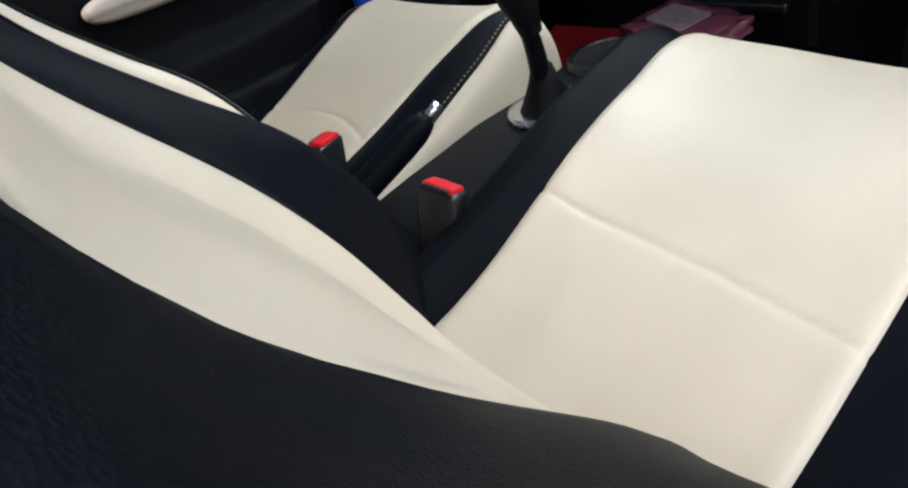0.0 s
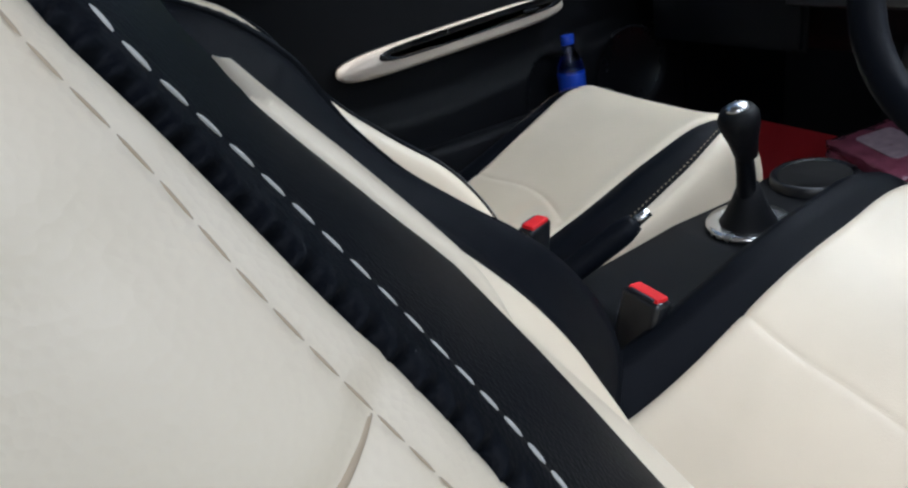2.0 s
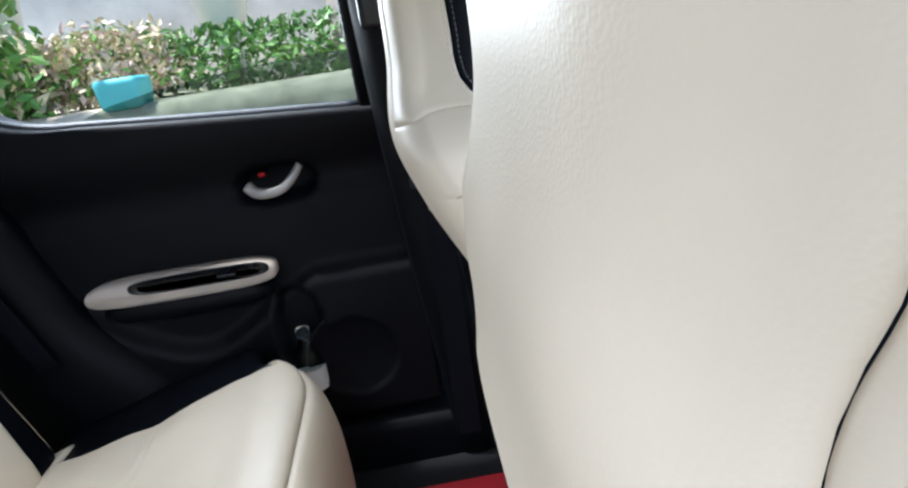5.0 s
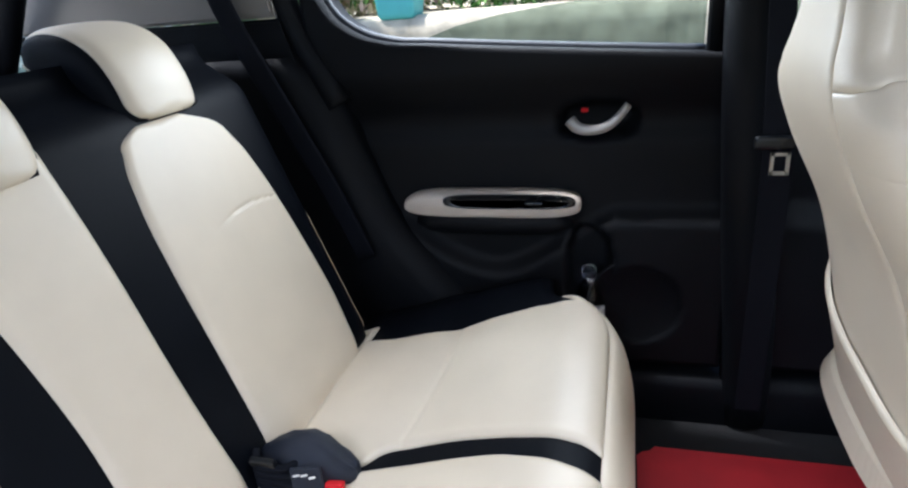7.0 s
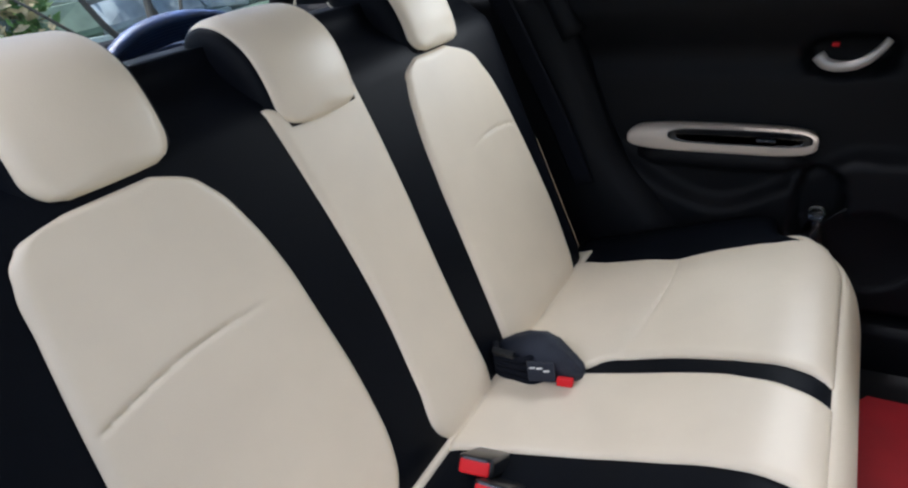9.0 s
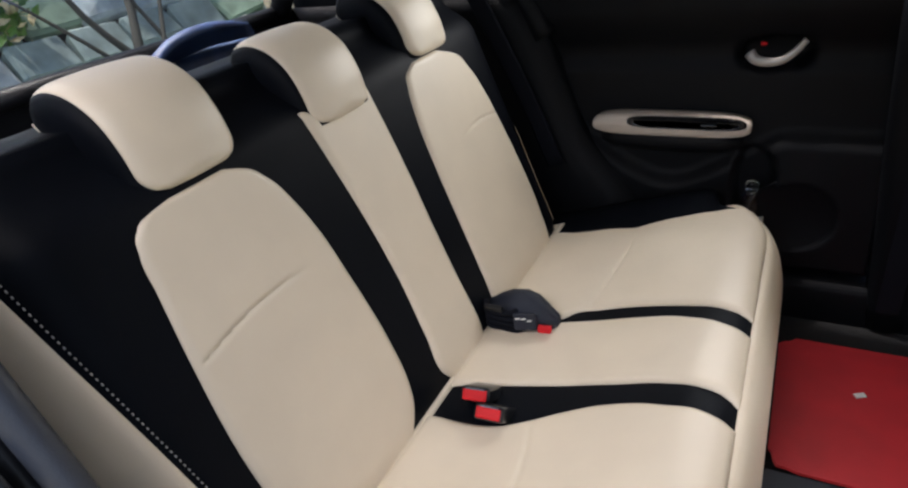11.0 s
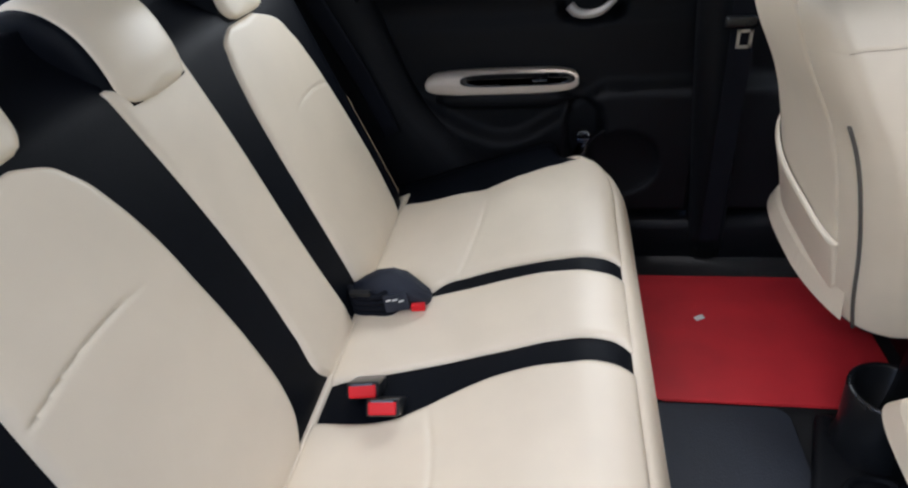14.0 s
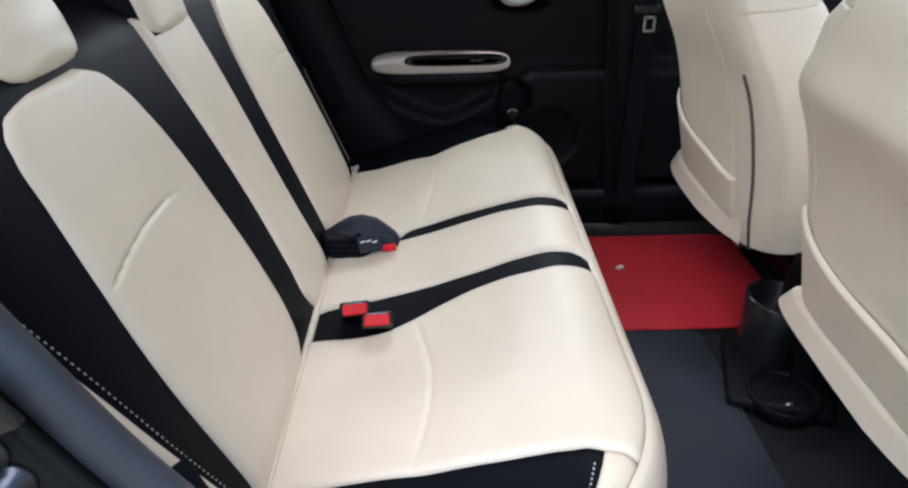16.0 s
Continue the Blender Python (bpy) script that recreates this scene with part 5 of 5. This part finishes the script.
for k in range(3):
    box("printed_mark", (0.0015, 0.010, 0.003), (-0.0785, 0.141 + 0.012 * k, 0.303 + 0.002 * (k % 2)), PAPER, pouch, "small pale printed mark", bevel=0.0005, rot=(15, -12, 4))

# belts on the left pillar
belt = thing("seat_belt", "black seat belt hanging on the door pillar", "seat belt")
slab("webbing", [(0.785, 0.10), (0.83, 0.10), (0.835, 0.6), (0.805, 0.92), (0.77, 0.92), (0.787, 0.6)], 0.002, WEBBING, belt, at=-0.596, bevel=0)
box("tongue_cap", (0.016, 0.062, 0.022), (-0.588, 0.802, 0.632), GLOSSY, belt, "black tongue cap", bevel=0.006)
tg = bmesh.new()
for sy, sz, y_, z_ in ((0.028, 0.006, 0.811, 0.614), (0.028, 0.006, 0.811, 0.582), (0.006, 0.038, 0.799, 0.598), (0.006, 0.038, 0.823, 0.598)):
    bmesh.ops.create_cube(tg, size=1, matrix=Matrix.Translation((-0.582, y_, z_)) @ Matrix.Diagonal((0.003, sy, sz, 1)))
part("tongue", tg, STEEL, belt, "steel belt tongue", False)
box("height_adjuster", (0.03, 0.06, 0.11), (-0.585, 0.765, 0.95), GLOSSY, belt, bevel=0.012)


# ---- mats ----
def mat_sheet(name, label, outline, mat_, z, thick=0.006):
    ob = slab(name, outline, thick, mat_, None, axis="z", at=z, bevel=0.002)
    return tagged(ob, label, "car mat", "floor mats")


def round_poly(x0, y0, x1, y1, r=0.05, n=5, wob=0.0):
    out = []
    for cx_, cy_, a0 in ((x1 - r, y0 + r, -90), (x1 - r, y1 - r, 0), (x0 + r, y1 - r, 90), (x0 + r, y0 + r, 180)):
        for k in range(n + 1):
            a = radians(a0 + 90 * k / n)
            out.append((cx_ + r * math.cos(a) + wob * math.sin(7 * a), cy_ + r * math.sin(a) + wob * math.cos(5 * a)))
    return out


mat_sheet("floor_mat", "red vinyl mat in the rear footwell", round_poly(-0.575, 0.605, -0.150, 1.12, 0.05, wob=0.004), REDMAT, 0.0)
mat_sheet("floor_mat", "red vinyl mat in the front passenger footwell", round_poly(-0.62, 1.62, -0.33, 2.02, 0.05), REDMAT, 0.0)
mat_sheet("floor_mat", "red vinyl mat in the driver footwell", round_poly(0.20, 1.66, 0.60, 2.15, 0.05), REDMAT, 0.0)
mat_sheet("floor_mat", "black rubber mat in the rear footwell", round_poly(-0.140, 0.48, 0.62, 0.885, 0.03), RUBBER, -0.002, 0.012)
toe = box("floor_mat", (0.30, 0.265, 0.008), (-0.475, 2.087, 0.073), REDMAT, bevel=0.002, rot=(38, 0, 0))
tagged(toe, "red vinyl mat on the front toe board", "car mat", "floor mats")
scrap = box("paper_scrap", (0.012, 0.022, 0.003), (-0.406, 0.766, 0.009), PAPER, bevel=0.0, rot=(0, 6, 30))
tagged(scrap, "small white paper scrap on the red mat", "litter")


# ---- bottles, bag, steering wheel ----
def bottle(at, pet, capmat, label):
    b = thing("bottle", label, "bottle", "bottles")
    lathe("bottle_body", [(0.002, 0.0), (0.028, 0.002), (0.032, 0.012), (0.032, 0.05), (0.029, 0.06), (0.032, 0.07), (0.032, 0.125), (0.024, 0.155), (0.013, 0.178), (0.012, 0.19)], (0, 0, 0), pet, b)
    lathe("label_band", [(0.0325, 0.07), (0.0328, 0.072), (0.0328, 0.118), (0.0325, 0.12)], (0, 0, 0), BLUE if capmat is BLUE else PAPER, b, "printed label band")
    lathe("cap", [(0.015, 0.186), (0.0155, 0.19), (0.0155, 0.205), (0.013, 0.208), (0.001, 0.208)], (0, 0, 0), capmat, b, "screw cap")
    b.matrix_world = pose(*at)
    return b


bottle((-0.690, 1.700, 0.285), BLUEPET, BLUE, "small blue water bottle in the front door pocket")
bottle((-0.705, 0.500, 0.138), PET, PET, "clear water bottle in the rear door pocket")

bag = thing("plastic_packet", "pink packet in clear wrap on the console tray", "packet")
def crumple(name, size, mat_, parent, label, seed, amp, cuts=14):
    """A soft crumpled pillow of wrap or cloth."""
    bm = bmesh.new()
    bmesh.ops.create_cube(bm, size=1)
    bmesh.ops.subdivide_edges(bm, edges=bm.edges[:], cuts=cuts, use_grid_fill=True)
    for v in bm.verts:
        edge = 1 - 0.75 * max(abs(v.co.x), abs(v.co.y)) ** 4 * 16 * 0.25
        q = Vector((v.co.x * 4 + seed, v.co.y * 4, v.co.z * 2))
        r = abs(noise.noise(q * 1.3)) + 0.5 * abs(noise.noise(q * 3.1)) + 0.25 * abs(noise.noise(q * 7))
        v.co = Vector((v.co.x * size[0] * (1 + 0.06 * noise.noise(q)), v.co.y * size[1] * (1 + 0.06 * noise.noise(q * 1.7)), v.co.z * size[2] * max(0.25, edge) + amp * (0.5 - r)))
    return part(name, bm, mat_, parent, label)


crumple("packet_wrap", (0.20, 0.12, 0.035), PLASTIC_BAG, bag, "pink wrapped packet", 2.0, 0.010)
slab("packet_label", round_poly(-0.062, -0.03, 0.045, 0.032, 0.008, 3), 0.002, material("pale_print", (0.42, 0.32, 0.36), 0.3, vary=0.3, vary_size=60, coat=0.5), bag, "pale printed label", axis="z", at=0.020, bevel=0)
bag.matrix_world = pose(-0.042, 1.895, 0.286, 8, 0, -22)

wheel = thing("steering_wheel", "black leather steering wheel with pale stitching", "steering wheel")
a = np.linspace(0, 2 * np.pi, 61)
tube("rim", np.stack([0.18 * np.cos(a), 0.18 * np.sin(a), 0 * a], 1), 0.015, BLACK, wheel, "black leather rim", n=12)
for ang in (10, 170, 270):
    tube("spoke", [(0.05 * math.cos(radians(ang)), 0.05 * math.sin(radians(ang)), -0.02), (0.175 * math.cos(radians(ang)), 0.175 * math.sin(radians(ang)), 0)], 0.014, GLOSSY, wheel, n=8, flat=0.5)
lathe("hub", [(0.002, 0.01), (0.05, 0.008), (0.065, -0.01), (0.06, -0.04)], (0, 0, 0), TRIM, wheel)
tube("column", [(0, 0, -0.03), (0, 0, -0.25)], 0.035, TRIM, wheel)
wheel.matrix_world = pose(0.368, 1.47, 0.705, 66, 0, 0)

unit = thing("audio_unit", "black audio unit with silver trim in the dashboard", "car radio")
box("unit_face", (0.36, 0.03, 0.13), (-0.03, 1.85, 0.60), GLOSSY, unit, bevel=0.006, rot=(-12, 0, 0))
for sx in (-0.215, 0.155):
    tube("trim_bar", curve_pts([(sx, 1.822, 0.66), (sx * 1.04, 1.826, 0.60), (sx * 0.95, 1.838, 0.55)], 12), 0.005, SILVER, unit, "silver trim bar")
for k in range(6):
    box("key", (0.018, 0.006, 0.012), (-0.17 + 0.024 * k, 1.838, 0.565), TRIM, unit, bevel=0.002, rot=(-12, 0, 0))


# ---- outside ----
ground = box("ground", (160, 160, 0.1), (0, 0, GROUND - 0.05), material("dry_earth_and_grass", (0.22, 0.2, 0.12), 0.95, grain=1.0, grain_size=40, vary=0.4, vary_size=0.8), bevel=0)
tagged(ground, "dry grassy ground round the car", "ground", kind="structure")
LEAF = [material("hedge_leaf", c, 0.5, vary=0.35, vary_size=3) for c in ((0.12, 0.28, 0.05), (0.20, 0.38, 0.08), (0.07, 0.17, 0.03))]
DRY = material("dry_leaf", (0.72, 0.62, 0.38), 0.7, vary=0.3)
PINK = material("dry_pink_stalk", (0.72, 0.55, 0.45), 0.8, vary=0.3)
WOOD = material("weathered_bark", (0.46, 0.40, 0.34), 0.9, grain=1.0, grain_size=30, vary=0.5, vary_size=9)
WALLM = material("pale_garden_wall", (0.74, 0.72, 0.66), 0.9, grain=0.6, grain_size=60, vary=0.35, vary_size=2)
TEAL = material("teal_planter", (0.12, 0.52, 0.52), 0.5, vary=0.1)
WHITE = material("white_glazed_pot", (0.8, 0.79, 0.76), 0.4, vary=0.08)


def foliage(name, centre, size, n, leaf, mats, label, seed, shape="box"):
    rng = np.random.RandomState(seed)
    th = thing(name, label, "bush", "garden bushes", "")
    for m_i, mt in enumerate(mats):
        k = n // len(mats)
        p = rng.uniform(-1, 1, (k, 3))
        r = np.linalg.norm(p, axis=1, keepdims=True)
        if shape == "ball":
            p = p / r * rng.uniform(0.55, 1.0, (k, 1)) * (1 + 0.25 * np.sin(p[:, :1] * 9) * np.cos(p[:, 1:2] * 7))
        p = p * np.array(size) + np.array(centre)
        verts, faces = [], []
        for q in p:
            d, e = rng.normal(size=3), rng.normal(size=3)
            d /= np.linalg.norm(d)
            e -= d * (d @ e)
            e /= np.linalg.norm(e)
            L = leaf * rng.uniform(0.6, 1.3)
            b = len(verts)
            up = np.cross(d, e)
            verts += [q - d * L, q + e * L * 0.45 + up * L * 0.12, q + d * L, q - e * L * 0.45 + up * L * 0.12]
            faces += [(b, b + 1, b + 2), (b, b + 2, b + 3)]
        tagged(mesh_part("leaves", verts, faces, mt, th, "", False), kind="stuff")
    return th


foliage("ivy_hedge", (-4.55, 0.95, 0.78), (0.22, 1.75, 0.40), 5200, 0.045, LEAF, "low green ivy hedge on the garden bank", 3)
foliage("ivy_hedge", (-4.3, 3.9, 0.75), (0.4, 1.3, 0.55), 3600, 0.06, LEAF, "green hedge beside the driveway", 4)
foliage("shrub", (-4.1, -2.2, 0.95), (0.5, 0.75, 0.55), 2600, 0.06, [LEAF[0], LEAF[1], DRY], "green and yellow garden shrub", 5, "ball")
foliage("shrub", (-4.55, -1.3, 1.0), (0.35, 0.62, 0.30), 3000, 0.04, [DRY, PINK, DRY, LEAF[1]], "dry pink and straw-coloured garden plant", 6, "ball")
foliage("shrub", (-3.6, -1.75, 1.55), (0.3, 0.5, 0.28), 260, 0.12, [LEAF[1], DRY], "yellow-green plant with large pale leaves", 9, "ball")
foliage("shrub", (-2.9, -4.3, 0.95), (0.55, 0.25, 0.30), 700, 0.06, LEAF, "dense green shrub on the stone bank", 7, "ball")
foliage("shrub", (-1.5, -4.1, 0.75), (0.40, 0.25, 0.25), 500, 0.06, [LEAF[0], LEAF[2], DRY], "mixed green shrub on the stone bank", 8, "ball")
gwall = slab("wall_garden", [(-9, GROUND), (9, GROUND), (9, 2.6), (-9, 2.6)], 0.12, WALLM, axis="x", at=-5.8)
tagged(gwall, "pale weathered garden wall", "garden wall", kind="structure")
gwall2 = slab("wall_garden_rear", [(-6, GROUND), (6, GROUND), (6, 2.4), (-6, 2.4)], 0.12, WALLM, axis="y", at=-5.8)
tagged(gwall2, "pale weathered garden wall", "garden wall", kind="structure")
trunk = thing("tree", "thick pale weathered tree trunk behind the hedge", "tree")
a = np.linspace(0, 2 * np.pi, 40, endpoint=False)
rings = []
for z in np.linspace(GROUND, 3.2, 40):
    r = (0.29 - 0.03 * (z + 0.4)) * (1 + 0.10 * np.abs(np.sin(a * 4.5 + 0.3 * z)) + 0.05 * np.sin(a * 11 + 2 * z))
    rings.append(np.stack([-4.80 + r * np.cos(a), 0.60 + 0.03 * np.sin(z * 2) + r * np.sin(a), np.full(40, z)], 1))
loft("trunk", rings, WOOD, trunk, "furrowed pale bark")
tube("limb", curve_pts([(-4.9, 0.6, 2.3), (-4.7, 0.2, 2.9), (-4.5, -0.3, 3.3)], 10), np.linspace(0.10, 0.04, 10), WOOD, trunk)
tube("limb", curve_pts([(-4.9, 0.65, 2.5), (-4.8, 1.1, 3.0), (-4.6, 1.6, 3.4)], 10), np.linspace(0.09, 0.03, 10), WOOD, trunk)
bank = box("garden_bank", (1.9, 9, 1.12), (-4.75, 0.6, GROUND + 0.55), material("bank_soil", (0.62, 0.54, 0.40), 0.95, grain=1, grain_size=30, vary=0.4), bevel=0.12)
tagged(bank, "raised earth bank of the garden", "ground", kind="structure")
BANK = GROUND + 1.11
pot = box("planter", (0.26, 0.26, 0.20), (-3.95, -0.98, BANK + 0.08), TEAL, bevel=0.04, taper=1.12, seg=3)
tagged(pot, "teal plastic planter on the garden bank", "planter")
for x, y, z, r in ((-4.95, -0.47, BANK, 0.25), (-4.6, -1.95, BANK, 0.17)):
    st = lathe("pot_stand", [(0.12, 0.0), (0.13, 0.01), (0.10, 0.3), (0.12, 0.46)], (x, y, z), WALLM, None, n=20)
    tagged(st, "low stone stand on the garden bank", "pot stand", "garden pots")
    p = lathe("flower_pot", [(r * 0.6, 0.0), (r * 0.7, 0.02), (r, 0.36), (r * 1.08, 0.38), (r * 0.95, 0.38), (r * 0.8, 0.25)], (x, y, z + 0.46), WHITE, None, n=24)
    tagged(p, "white glazed flower pot on a stand", "flower pot", "garden pots")

# sloping bank of rough pale blocks behind the car, with bare branches before it
BLOCKS = [material("pale_bank_stone", c, 0.9, grain=0.8, grain_size=40, vary=0.5, vary_size=5) for c in ((0.42, 0.50, 0.52), (0.30, 0.38, 0.36), (0.56, 0.60, 0.58), (0.22, 0.32, 0.24))]
stone_bank = thing("wall_stone_bank", "sloping bank of rough pale stone blocks", "stone bank", kind="structure")
slab("bank_core", [(-3.30, GROUND), (-5.60, GROUND), (-5.60, 1.92), (-5.40, 1.92)], 8.6, CARPET_AND_FILL, stone_bank, "near-black core behind the blocks", axis="x", at=-6.4, bevel=0.0)
rng = random.Random(21)
block_meshes = []
for mt in BLOCKS:
    for v in range(3):
        bm = bmesh.new()
        bmesh.ops.create_cube(bm, size=1.0)
        for q in bm.verts:
            q.co = Vector((q.co.x * 0.43, q.co.y * 0.26, q.co.z * 0.16)) + Vector([rng.uniform(-0.03, 0.03) for _ in range(3)])
        bmesh.ops.bevel(bm, geom=bm.edges[:], offset=0.025, segments=1, affect="EDGES")
        me = bpy.data.meshes.new("block")
        bm.to_mesh(me)
        bm.free()
        me.materials.append(mt)
        block_meshes.append(me)
slope = math.atan2(1.92 - GROUND, 2.1)
for row in range(11):
    along_ = 0.14 + 0.29 * row
    for col in range(18):
        ob = new("block", rng.choice(block_meshes))
        ob.parent = stone_bank
        ob.matrix_local = pose(-6.1 + 0.46 * col + 0.23 * (row % 2), -3.30 - along_ * math.cos(slope), GROUND + along_ * math.sin(slope), -math.degrees(slope) + rng.uniform(-5, 5), rng.uniform(-4, 4), rng.uniform(-4, 4))
BRANCH = material("dark_branch_bark", (0.06, 0.06, 0.05), 0.9, grain=0.6, grain_size=60, vary=0.3)
bare = thing("bare_shrub", "dark bare branching shrub before the stone bank", "shrub")
for x0, x1, y1, z1, r in ((-2.05, -2.45, -3.9, 1.35, 0.030), (-2.05, -1.75, -3.8, 1.20, 0.024), (-2.25, -2.75, -3.8, 0.95, 0.018), (-1.92, -1.45, -3.7, 0.85, 0.016), (-2.35, -2.25, -3.9, 1.5, 0.014)):
    tube("branch", curve_pts([(-2.05, -3.25, GROUND), (x0, -3.4, 0.25), ((x0 + x1) / 2, -3.6, 0.6), (x1, y1, z1)], 12), np.linspace(r * 1.6, r * 0.5, 12), BRANCH, bare, n=7)

DARKBLUE = material("dark_blue_cloth", (0.010, 0.028, 0.085), 0.55, spec=0.3, vary=0.5, vary_size=25)
cloth = thing("folded_sunshade", "folded dark blue sunshade on the rear shelf", "sunshade")
for k in range(7):
    a = k / 6
    pts = curve_pts([(0.13 - 0.05 * a, -0.56 + 0.05 * a, 0.756 + 0.030 * a), (0.02 - 0.03 * a, -0.57 + 0.05 * a, 0.800 + 0.040 * a), (-0.13 - 0.02 * a, -0.57 + 0.05 * a, 0.822 + 0.034 * a), (-0.29 + 0.05 * a, -0.56 + 0.04 * a, 0.812 + 0.028 * a)], 20)
    tube("fold", pts, 0.012 * np.sin(np.linspace(0.35, 2.8, 20)) + 0.003, DARKBLUE, cloth, "dark blue cloth fold", n=10, flat=0.8)
tube("cloth_roll", curve_pts([(0.14, -0.58, 0.755), (-0.05, -0.585, 0.778), (-0.28, -0.58, 0.775)], 16), 0.030, DARKBLUE, cloth, "rolled dark blue cloth", n=14)

wrap = thing("plastic_wrap", "crumpled clear plastic wrap on the door jamb", "plastic wrap")
crumple("wrap", (0.055, 0.075, 0.040), material("milky_plastic_film", (0.62, 0.64, 0.60), 0.2, vary=0.3, vary_size=60, coat=0.4), wrap, "milky crumpled film", 11.0, 0.02, 12)
wrap.matrix_world = pose(0.716, -0.075, 0.572, 60, 20, 25)
